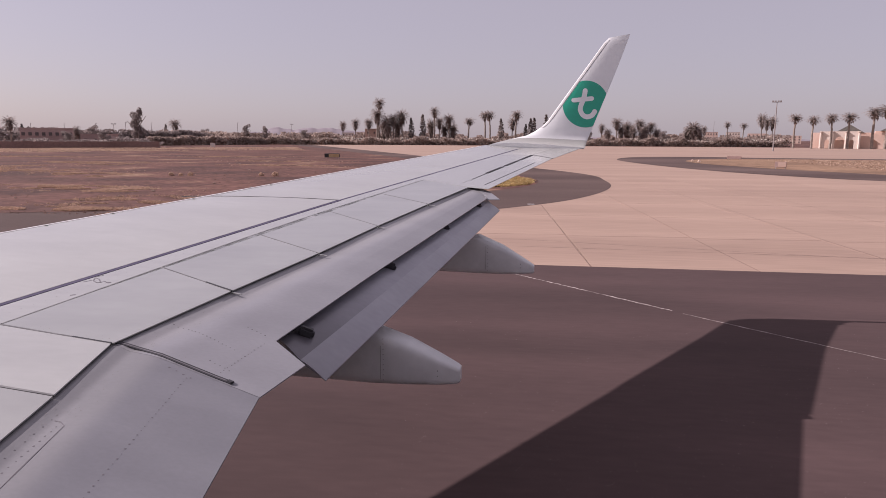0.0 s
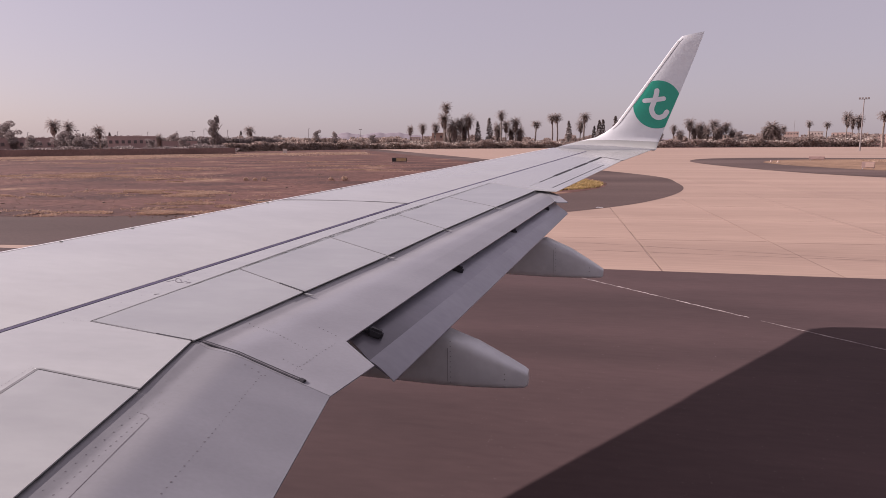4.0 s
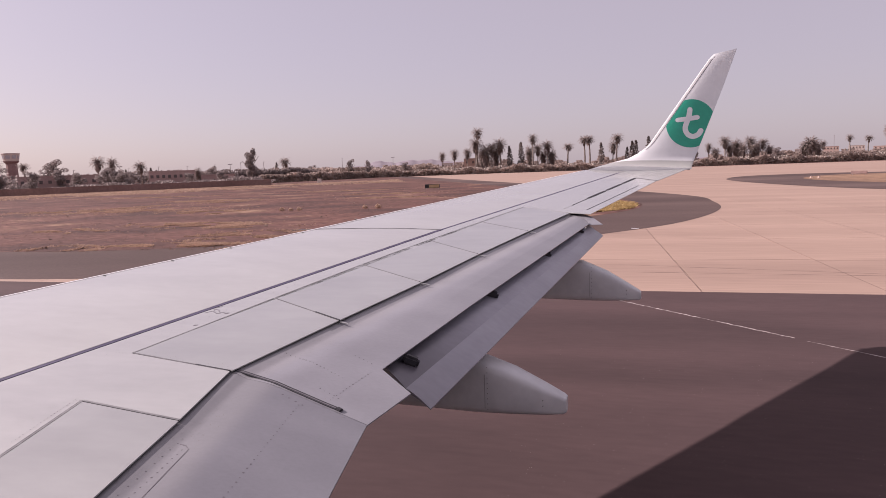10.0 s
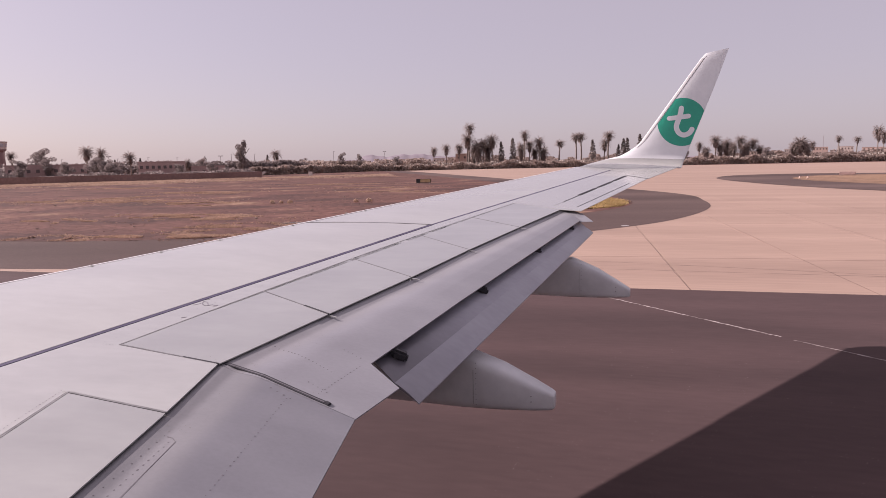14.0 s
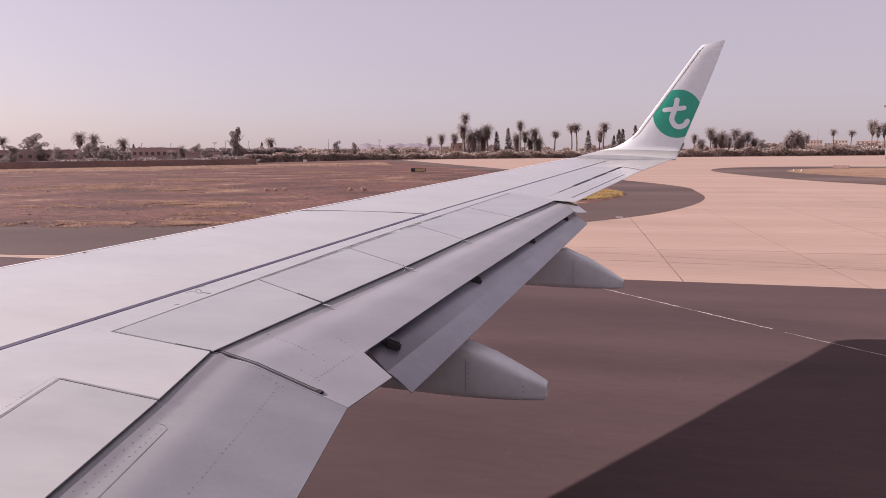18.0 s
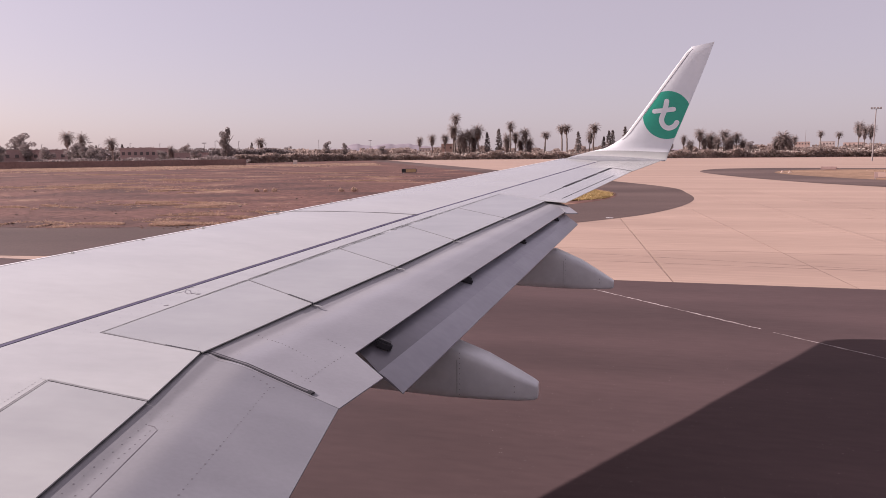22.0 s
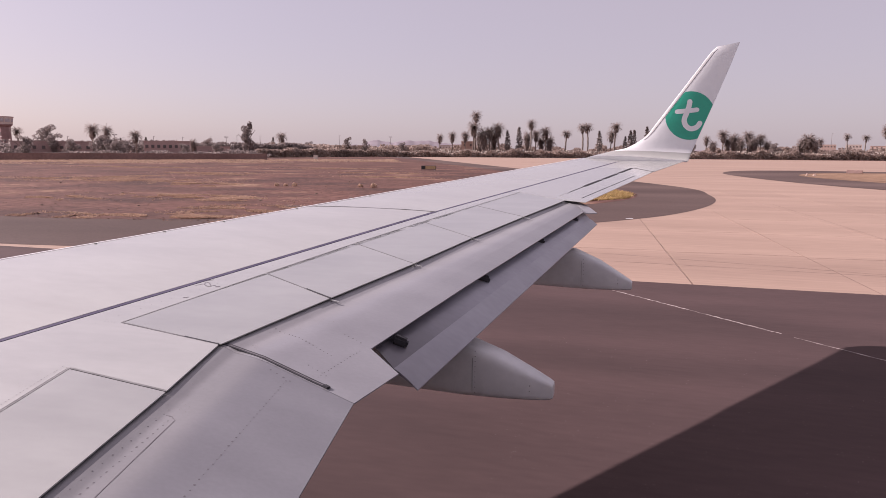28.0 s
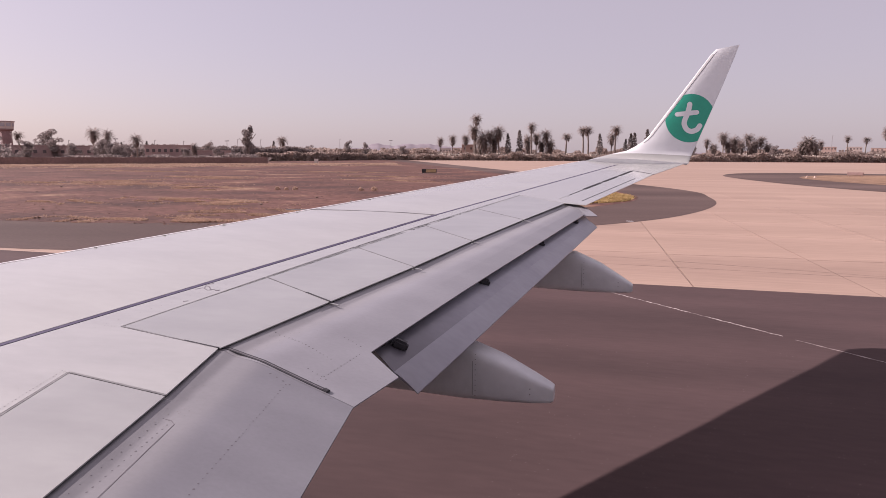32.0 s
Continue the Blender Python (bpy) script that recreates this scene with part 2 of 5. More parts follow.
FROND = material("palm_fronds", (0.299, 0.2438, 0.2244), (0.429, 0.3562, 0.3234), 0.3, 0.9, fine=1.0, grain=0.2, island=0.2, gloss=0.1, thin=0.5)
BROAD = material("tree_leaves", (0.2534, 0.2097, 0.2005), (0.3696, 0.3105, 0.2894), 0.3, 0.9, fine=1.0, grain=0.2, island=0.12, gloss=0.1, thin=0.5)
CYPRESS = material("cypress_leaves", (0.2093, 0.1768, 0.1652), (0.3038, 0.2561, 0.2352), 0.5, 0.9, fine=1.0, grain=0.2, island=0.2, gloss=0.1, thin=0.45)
BLOSSOM = material("pale_blossom", (0.40, 0.34, 0.28), (0.60, 0.52, 0.46), 0.5, 0.9, island=0.2)
BARK = material("palm_bark", (0.204, 0.162, 0.1375), (0.324, 0.264, 0.225), 0.8, 0.95, fine=5, grain=0.2)
# building render lightened to carry the haze of its distance
TERRACOTTA = material("terracotta_render", (0.4125, 0.282, 0.2562), (0.5, 0.348, 0.3125), 0.12, 0.9, fine=2, grain=0.08)
REDWALL = material("red_earth_wall", (0.215, 0.128, 0.109), (0.285, 0.175, 0.150), 0.10, 0.95, fine=1.5, grain=0.14)
PINK = material("pale_pink_render", (0.60, 0.42, 0.34), (0.68, 0.50, 0.42), 0.1, 0.9, fine=2, grain=0.05)
CREAM = material("cream_render", (0.66, 0.55, 0.48), (0.74, 0.64, 0.57), 0.1, 0.9, fine=2, grain=0.05)
ROOFTILE = material("dark_roof_tiles", (0.07, 0.06, 0.05), (0.11, 0.09, 0.075), 0.5, 0.8, fine=4, grain=0.15)
BLUEROOF = material("blue_metal_sheet", (0.045, 0.085, 0.22), (0.06, 0.11, 0.27), 0.1, 0.5, fine=2, grain=0.08)
# window dark lifted for the same haze
OPENING = material("dark_opening", (0.11, 0.085, 0.08), (0.145, 0.11, 0.105), 0.5, 0.6)
HILL = material("hazy_hill", (0.2415, 0.2093, 0.2285), (0.2898, 0.2527, 0.2737), 0.004, 1.0, fine=0.02, grain=0.06, gloss=0.0)
MAST = material("dull_mast_paint", (0.24, 0.20, 0.19), (0.30, 0.26, 0.25), 1.0, 0.7)
STEEL = material("galvanised_steel", (0.42, 0.42, 0.42), (0.5, 0.5, 0.5), 2.0, 0.45, metal=0.3)
LAMPORANGE = material("orange_lamp_housing", (0.75, 0.28, 0.06), (0.85, 0.34, 0.09), 8.0, 0.35)
LAMPRED = material("red_lamp_glass", (0.60, 0.05, 0.03), (0.70, 0.08, 0.05), 8.0, 0.2)
SIGNYELLOW = material("yellow_sign_face", (0.72, 0.45, 0.02), (0.78, 0.50, 0.04), 4.0, 0.4)
OCHRE = material("faded_ochre_sign_face", (0.52, 0.34, 0.17), (0.60, 0.41, 0.22), 2.0, 0.6, fine=9, grain=0.15)
BLACK = material("black_sign_face", (0.02, 0.02, 0.02), (0.03, 0.03, 0.03), 4.0, 0.5)
BRICKRED = material("brick_red_tower", (0.27, 0.165, 0.155), (0.34, 0.215, 0.20), 0.3, 0.9, fine=3, grain=0.1)
STONE = material("field_stone", (0.22, 0.15, 0.12), (0.34, 0.26, 0.21), 1.0, 0.95, fine=8, grain=0.2, random=0.2)


# building helpers
def part(name, bm, mat, parent=None, label=""):
    """Link a bmesh as one mesh object."""
    mesh = bpy.data.meshes.new(name)
    bm.to_mesh(mesh)
    bm.free()
    mesh.materials.append(mat)
    ob = new(name, mesh)
    if parent is not None:
        ob.parent = parent
    if label:
        ob["label"] = label
    return ob


def again(ob, m, parent):
    """Another object on the same mesh."""
    o = ob.copy()
    scene.collection.objects.link(o)
    o.parent = parent
    o.matrix_basis = m
    return o


def smooth(ob, angle=40):
    for p in ob.data.polygons:
        p.use_smooth = True
    ob.data.set_sharp_from_angle(angle=radians(angle))
    return ob


def raw(name, verts, faces, mat, parent=None):
    mesh = bpy.data.meshes.new(name)
    mesh.from_pydata(verts, [], faces)
    mesh.materials.append(mat)
    ob = new(name, mesh)
    if parent is not None:
        ob.parent = parent
    return ob


def box(bm, cx, cy, cz, sx, sy, sz, bevel=0.0, m=None):
    geo = bmesh.ops.create_cube(bm, size=1.0)
    bmesh.ops.scale(bm, vec=(sx, sy, sz), verts=geo["verts"])
    bmesh.ops.translate(bm, vec=(cx, cy, cz), verts=geo["verts"])
    if bevel:
        edges = list({e for v in geo["verts"] for e in v.link_edges})
        bmesh.ops.bevel(bm, geom=edges, offset=bevel, segments=2, affect="EDGES")
    if m is not None:
        bmesh.ops.transform(bm, matrix=m, verts=[v for v in geo["verts"] if v.is_valid])


def tube(bm, rings, sides=16, caps=True):
    """Loft of rings: (centre, radius y, radius z) along any axis given by centre, in planes across x."""
    loops = []
    for (x, y, z), ry, rz in rings:
        loops.append([bm.verts.new((x, y + ry * math.cos(2 * math.pi * k / sides), z + rz * math.sin(2 * math.pi * k / sides))) for k in range(sides)])
    for a, b in zip(loops, loops[1:]):
        for k in range(sides):
            bm.faces.new((a[k], a[(k + 1) % sides], b[(k + 1) % sides], b[k]))
    if caps:
        bm.faces.new(loops[0][::-1])
        bm.faces.new(loops[-1])
    bmesh.ops.recalc_face_normals(bm, faces=bm.faces)


def post(bm, x, y, z0, z1, r0, r1, sides=10):
    a = [bm.verts.new((x + r0 * math.cos(2 * math.pi * k / sides), y + r0 * math.sin(2 * math.pi * k / sides), z0)) for k in range(sides)]
    b = [bm.verts.new((x + r1 * math.cos(2 * math.pi * k / sides), y + r1 * math.sin(2 * math.pi * k / sides), z1)) for k in range(sides)]
    for k in range(sides):
        bm.faces.new((a[k], a[(k + 1) % sides], b[(k + 1) % sides], b[k]))
    bm.faces.new(a[::-1])
    bm.faces.new(b)


def sheet(name, outline, z, mat, parent=None, thick=0.0):
    """A flat polygon at height z, with thickness downwards if given."""
    bm = bmesh.new()
    f = bm.faces.new([bm.verts.new((x, y, z)) for x, y in outline])
    if f.normal.z < 0:
        bmesh.ops.reverse_faces(bm, faces=[f])
    bm.faces.ensure_lookup_table()
    bm.normal_update()
    if bm.faces[0].normal.z < 0:
        bmesh.ops.reverse_faces(bm, faces=bm.faces[:])
    bmesh.ops.triangulate(bm, faces=bm.faces[:])
    if thick:
        geo = bmesh.ops.extrude_face_region(bm, geom=bm.faces[:])
        down = [v for v in geo["geom"] if isinstance(v, bmesh.types.BMVert)]
        bmesh.ops.translate(bm, vec=(0, 0, -thick), verts=down)
        bmesh.ops.recalc_face_normals(bm, faces=bm.faces)
    return part(name, bm, mat, parent)


def spot(bearing, far):
    """Ground place by its bearing, in degrees right of straight out from the window, and its distance."""
    return far * math.sin(radians(bearing)), far * math.cos(radians(bearing))


def curve_through(points, steps=8):
    """A smooth line through points."""
    out = []
    p = [points[0], *points, points[-1]]
    for i in range(1, len(p) - 2):
        a, b, c, d = (Vector(q) for q in p[i - 1:i + 3])
        for k in range(steps):
            t = k / steps
            v = 0.5 * (2 * b + (c - a) * t + (2 * a - 5 * b + 4 * c - d) * t * t + (3 * b - a - 3 * c + d) * t ** 3)
            out.append(tuple(v))
    out.append(tuple(points[-1]))
    return out


def ribbon(bm, line, width, z, wobble=0.0):
    """A flat strip along a line on the ground."""
    left, right = [], []
    for i, (x, y) in enumerate(line):
        x0, y0 = line[max(i - 1, 0)]
        x1, y1 = line[min(i + 1, len(line) - 1)]
        dx, dy = x1 - x0, y1 - y0
        d = math.hypot(dx, dy)
        w = width * 0.5 * (1 + wobble * (random.random() - 0.5))
        left.append(bm.verts.new((x - dy / d * w, y + dx / d * w, z)))
        right.append(bm.verts.new((x + dy / d * w, y - dx / d * w, z)))
    for i in range(len(line) - 1):
        bm.faces.new((left[i], right[i], right[i + 1], left[i + 1]))
    bmesh.ops.recalc_face_normals(bm, faces=bm.faces)


# ground and pavements
ground = sheet("ground", [(-4500, -4500), (4500, -4500), (4500, 4500), (-4500, 4500)], -0.10, DIRT)
tagged(ground, "reddish dry earth airfield ground reaching the horizon", "ground", kind="structure")
runway = sheet("runway", [(-900, -24.5), (260, -24.5), (260, 20.85), (-900, 20.85)], 0.0, ASPHALT, thick=0.08)
tagged(runway, "brown-grey worn asphalt runway with tyre streaks", "runway", kind="structure")

concrete = sheet("taxiway", [(-700, 20.2), (420, 20.2), (420, 388), (-700, 388)], -0.046, CONCRETE, thick=0.08)
tagged(concrete, "pale pinkish concrete taxiway with dark joints", "taxiway", kind="structure")
inner_edge = curve_through([(-900, 30.2), (-480, 30.2), (-240, 30.2), (-120, 30.2), (-70, 30.2), (-45, 30.3), (-30, 30.8), (-17.5, 36), (-8.8, 45), (-3.2, 53), (-0.8, 61.5), (-2.0, 71), (-9.6, 90), (-33, 146), (-122, 335), (-150, 396)], 8)


def bank(name, line, far_x, z, mat):
    """Land on the forward side of a line: rows of faces from the line to far_x."""
    verts = [q for x, y in line for q in ((x, y, z), (max(far_x, -900.0), y, z))]
    faces = [(2 * k, 2 * k + 2, 2 * k + 3, 2 * k + 1) for k in range(len(line) - 1)]
    bm = bmesh.new()
    vs = [bm.verts.new(v) for v in verts]
    for f in faces:
        if abs(vs[f[0]].co.x - vs[f[3]].co.x) + abs(vs[f[1]].co.x - vs[f[2]].co.x) > 0.1:
            bm.faces.new([vs[i] for i in f])
    bmesh.ops.recalc_face_normals(bm, faces=bm.faces)
    if sum(f.normal.z for f in bm.faces) < 0:
        bmesh.ops.reverse_faces(bm, faces=bm.faces[:])
    return part(name, bm, mat)


field_edge = curve_through([(-900, 21.7), (-480, 21.7), (-240, 21.7), (-120, 21.7), (-70, 21.7), (-40, 21.75), (-21.5, 22.2), (-10, 30.5), (-1.4, 40.2), (2.6, 47.6), (5.2, 57.0), (5.7, 66.5), (4.7, 78), (-3.2, 98), (-24, 146), (-110, 335), (-138, 392)], 8)
shoulder = bank("shoulder", field_edge, -900, -0.020, SHOULDER)
tagged(shoulder, "dark grey asphalt shoulder curving round the field", "shoulder", kind="structure")
field = bank("field", inner_edge, -900, -0.010, DIRT)
tagged(field, "reddish dry earth field with straw-coloured patches", "ground", kind="structure")
isle_edge = curve_through([(420, 30), (250, 34), (150, 39), (95, 46), (60, 55), (38, 67), (26.7, 80), (20, 97), (15.6, 122), (15.7, 140), (22, 157), (36, 163), (54, 159), (85, 155), (140, 150), (240, 145), (420, 140)], 8)
isle = sheet("island_shoulder", isle_edge, -0.018, SHOULDER)
tagged(isle, "grey asphalt shoulder round a grass island", "shoulder", kind="structure")
isle_in = curve_through([(420, 45), (250, 48), (150, 52), (95, 59), (62, 68), (43, 81), (33, 97), (27, 116), (28, 134), (40, 148), (75, 148), (150, 140), (250, 134), (420, 128)], 8)
isle_dirt = sheet("island_earth", isle_in, -0.008, ISLESOIL)
tagged(isle_dirt, "dry earth island with straw-coloured grass", "ground", kind="structure")

# markings and joints
bm = bmesh.new()
ribbon(bm, [(-37.2 + 4 * k, 6.56) for k in range(9)], 0.36, 0.004)
centre = part("centre_line", bm, PAINT)
bm = bmesh.new()
ribbon(bm, curve_through([(-12.0, -6.5), (-5.0, -2.8), (2.0, 2.5), (8.0, 7.54), (9.3, 8.77), (10.85, 9.8), (12.3, 10.69), (17, 13.2), (24, 15.6)]), 0.62, 0.005, 0.25)
ribbon(bm, curve_through([(4.5, 8.9), (7.75, 9.86), (9.8, 10.17), (14, 10.4)]), 0.12, 0.005, 0.8)
part("tyre_mark", bm, RUBBER, runway, "dark curved rubber tyre mark")
tagged(centre, "worn white painted runway centre dash", "road marking", kind="structure")
bm = bmesh.new()
ribbon(bm, [(-900, 19.3), (-78, 19.3)], 0.9, 0.004)
edge_line = part("edge_line", bm, PAINT)
tagged(edge_line, "white painted runway edge line", "road marking", kind="structure")
bm = bmesh.new()
ribbon(bm, curve_through([(-14, -9), (2, -2), (13.2, 5.6), (22, 12), (30, 20.5), (36, 30), (34, 40), (26, 48)]), 0.4, 0.008)
lead = part("lead_line", bm, YELLOW)
tagged(lead, "curved orange-yellow painted taxi lead-in line", "road marking", kind="structure")
for k in range(12):
    bm = bmesh.new()
    ribbon(bm, [(27 + 3 * j, 18.6 - 3.6 * k) for j in range(11)], 1.8, 0.004)
    o = part("threshold_stripe", bm, PAINT)
    tagged(o, "broad white threshold stripe with black tyre streaks", "road marking", "threshold stripes", "structure")
bm = bmesh.new()
for k, line in enumerate(([(0.62, 20.6), (-0.75, 41.5)], [(5.65, 20.6), (4.1, 48.0)], [(10.7, 20.6), (9.2, 56)], [(16, 20.6), (15, 60)], [(-4.4, 20.6), (-5.6, 36)], [(-9.4, 20.6), (-10.4, 30)],
                          [(-14, 27.0), (-2, 26.5), (8.3, 24.3), (30, 20.9)], [(-14, 25.3), (20, 23.6)])):
    pts = []
    for (x0, y0), (x1, y1) in zip(line, line[1:]):
        for j in range(12):
            t = j / 12
            pts.append((x0 + (x1 - x0) * t + 0.04 * (random.random() - 0.5), y0 + (y1 - y0) * t + 0.03 * (random.random() - 0.5)))
    ribbon(bm, pts + [line[-1]], 0.022 if k < 6 else 0.028, -0.024, 0.8)
part("slab_joint", bm, CRACK, concrete)
bm = bmesh.new()
crack = [(-1.9 + 0.06 * k + 0.012 * math.sin(k * 0.9), 19.5 - 0.06 * k + 0.015 * math.sin(k * 1.7)) for k in range(66)]
ribbon(bm, crack, 0.045, 0.005, 1.0)
ribbon(bm, [(2.2 + 0.10 * k + 0.01 * math.sin(k), 15.35 - 0.095 * k) for k in range(46)], 0.035, 0.006, 1.2)
part("sealed_crack", bm, PALECRACK, runway, "pale filled crack in the asphalt")


def scatter(name, count, where, size, mat, label, category, seed, blades=6):
    """Tufts of dry grass blades, joined into one object."""
    r = random.Random(seed)
    verts, faces = [], []
    for _ in range(count):
        x, y, z = where(r)
        s = size * r.uniform(0.5, 1.3)
        for _ in range(blades):
            a, lean, h = r.uniform(0, 6.28), r.uniform(0.6, 2.2), s * r.uniform(0.3, 0.7)
            w = s * 0.2
            bx, by = x + r.gauss(0, s * 0.35), y + r.gauss(0, s * 0.35)
            n = len(verts)
            verts += [(bx - w * math.sin(a), by + w * math.cos(a), z), (bx + w * math.sin(a), by - w * math.cos(a), z),
                      (bx + h * lean * math.cos(a), by + h * lean * math.sin(a), z + h)]
            faces.append((n, n + 1, n + 2))
    return tagged(raw(name, verts, faces, mat), label, category, kind="stuff")


def along_edge(r):
    while True:
        x = r.uniform(-120, -16)
        if noise.noise((x * 0.35, 4.2, 0.0)) + 0.5 * noise.noise((x * 1.3, 9.1, 0.0)) > 0.12:
            return x, 30.5 + abs(r.gauss(0, 0.8)) + (x > -22) * (x + 22) * 0.9, -0.01


# straw-coloured patches: middle, half widths
PATCHES = ((-66, 71, 13, 4.5), (-69, 95, 6, 3), (-48, 65.5, 3.5, 2), (-37, 48, 5.5, 1.5), (-24.5, 38.2, 4.2, 3.0), (-28, 33.2, 4.5, 0.7), (-46, 43.6, 1.6, 1.0), (-100, 120, 16, 4), (-60, 130, 10, 3), (-42, 108, 7, 2.5), (-88, 62, 9, 3), (-36, 92, 6, 2), (-68.8, 76, 2.5, 7), (-33, 46, 4, 1.4), (-33, 46, 4, 1.4), (-26, 33.2, 2.4, 1.0), (-42.2, 42, 0.9, 0.9), (-62, 92, 3, 5), (-44, 63, 1, 1.2))


def in_field(r):
    while True:
        x, y, w, h = PATCHES[int(r.random() ** 1.3 * len(PATCHES))]
        x, y = x + r.gauss(0, 0.55) * w, y + r.gauss(0, 0.55) * h
        if x < -8 - (y - 62) * 0.42 and x < -6 and y > 31 and noise.noise((x * 0.30, y * 0.6, 3.1)) > 0.02:
            return x, y, -0.01


def far_band(r):
    while True:
        t, d = r.uniform(-0.1, 1.9), 4 + 56 * r.random() ** 1.25
        x, y = -217 + 84 * t + 0.69 * d * (1.25 - 0.35 * t), 146 + 80 * t - 0.72 * d * (1.25 - 0.35 * t)
        if x < -8 - (y - 62) * 0.42 - 4 and noise.noise((x * 0.05 + y * 0.05, (x - y) * 0.16, 7.7)) > -0.16 + d * 0.004:
            return x, y, -0.01


def anywhere(r):
    while True:
        x, y = -r.uniform(2, 15) ** 1.9 - 4, 31 + r.random() ** 1.7 * 130
        if x < -8 - (y - 62) * 0.42 and x < -6:
            return x, y


def clods(count, seed, where, low, high):
    """Small lumps of earth and stone strewn over the field, joined."""
    r = random.Random(seed)
    verts, faces = [], []
    for _ in range(count):
        x, y = where(r)[:2]
        s = r.uniform(low, high) * (1 + y / 110)
        n, a = len(verts), r.uniform(0, 6.28)
        verts += [(x + s * r.uniform(0.7, 1.3) * math.cos(a + k * 1.57), y + s * r.uniform(0.7, 1.3) * math.sin(a + k * 1.57), -0.012) for k in range(4)]
        verts.append((x + r.uniform(-0.3, 0.3) * s, y + r.uniform(-0.3, 0.3) * s, s * r.uniform(0.2, 0.5)))
        faces += [(n + k, n + (k + 1) % 4, n + 4) for k in range(4)]
    return tagged(raw("earth_clods", verts, faces, CLOD), "small clods of red earth and gravel on the field", "gravel", kind="stuff")


mats = bmesh.new()
r_mat = random.Random(8)
for k in range(26):
    t = r_mat.random()
    x, y = -224 + 80 * t + r_mat.uniform(-5, 2), 118 + 122 * t + r_mat.uniform(-6, 2)
    n, half = 14, r_mat.uniform(4, 14)
    rim = []
    for j in range(n):
        a = 2 * math.pi * j / n
        q = r_mat.uniform(0.6, 1.25)
        u, v = half * math.cos(a) * q, r_mat.uniform(1.2, 2.6) * math.sin(a) * q
        rim.append(mats.verts.new((x + 0.55 * u - 0.83 * v, y + 0.83 * u + 0.55 * v, 0.02 + 0.002 * k)))
    mats.faces.new(rim)
bmesh.ops.recalc_face_normals(mats, faces=mats.faces)
tagged(part("grass_mat", mats, STRAW), "flattened mats of pale dry grass near the boundary wall", "grass", kind="stuff")
clods(9000, 41, anywhere, 0.02, 0.065)
clods(420, 42, along_edge, 0.05, 0.20)


def nose_patch(r):
    while True:
        a, d = r.uniform(0, 6.28), math.sqrt(r.random())
        x, y = -8.6 + 7.4 * d * math.cos(a), 62.5 + 9.5 * d * math.sin(a)
        if d > 0.6 or x > -6:
            return x, y, -0.01


scatter("dry_grass", 2000, along_edge, 0.15, FIELDSTRAW, "straw-coloured dry grass tufts along the pavement edge", "grass", 11)
scatter("field_grass", 34000, in_field, 0.14, FIELDSTRAW, "patchy straw-coloured dry grass on red earth", "grass", 12)
scatter("edge_grass", 13000, far_band, 0.42, STRAW, "band of pale dry grass before the boundary wall", "grass", 15)
scatter("yellow_grass", 6000, nose_patch, 0.32, YELLOWGRASS, "yellow-green grass patch at the field's rounded end", "grass", 13)
scatter("island_grass", 5000, lambda r: (r.uniform(45, 130), r.uniform(86, 143), -0.008), 0.30, STRAW, "dry grass on the earth island", "grass", 14)

# ---- the airliner ----
airliner = tagged(new("airliner"), "white airliner with light grey swept wing, flaps partly down", "aircraft")


def plane_z(y):
    return 3.76 - 0.105 * (15.8 - y)


def x_groove(y):
    return -4.41 + 0.341 * (y - 3.77) if y < 9.05 else -2.61 + 0.385 * (y - 9.05)


def x_lead(y):
    return LE0 + LE1 * y


def top(x, y, drop=0.0):
    """The wing's upper surface."""
    depth = max(0.05, x_groove(y) - x_lead(y))
    t = max(0.0, (x_groove(y) - x) / depth)
    return plane_z(y) + depth * (0.09 * t - 0.03 * t * t) - drop


def plate(name, corners, mat, parent, thick=0.04, nx=4, ny=10, drop=None, label="", edge=0.008):
    """A thin panel lying on the wing: corners inboard front, outboard front, outboard rear, inboard rear as (x, y);
    drop gives how far below the wing's surface it lies, from its front to its rear."""
    a, b, c, d = (Vector(q) for q in corners)
    bm = bmesh.new()
    rows = []
    for i in range(nx + 1):
        u = i / nx
        row = []
        for j in range(ny + 1):
            v = j / ny
            q = (a * (1 - v) + b * v) * (1 - u) + (d * (1 - v) + c * v) * u
            row.append(bm.verts.new((q.x, q.y, top(q.x, q.y, drop(u, v) if drop else 0.0))))
        rows.append(row)
    for i in range(nx):
        for j in range(ny):
            bm.faces.new((rows[i][j], rows[i + 1][j], rows[i + 1][j + 1], rows[i][j + 1]))
    bm.normal_update()
    level = {(round(v.co.x, 5), round(v.co.y, 5)): thick + (edge - thick) * i / nx for i, row in enumerate(rows) for v in row}
    geo = bmesh.ops.extrude_face_region(bm, geom=bm.faces[:])
    for v in geo["geom"]:
        if isinstance(v, bmesh.types.BMVert):
            v.co.z -= level[round(v.co.x, 5), round(v.co.y, 5)]
    bmesh.ops.recalc_face_normals(bm, faces=bm.faces)
    return smooth(part(name, bm, mat, parent, label), 30)


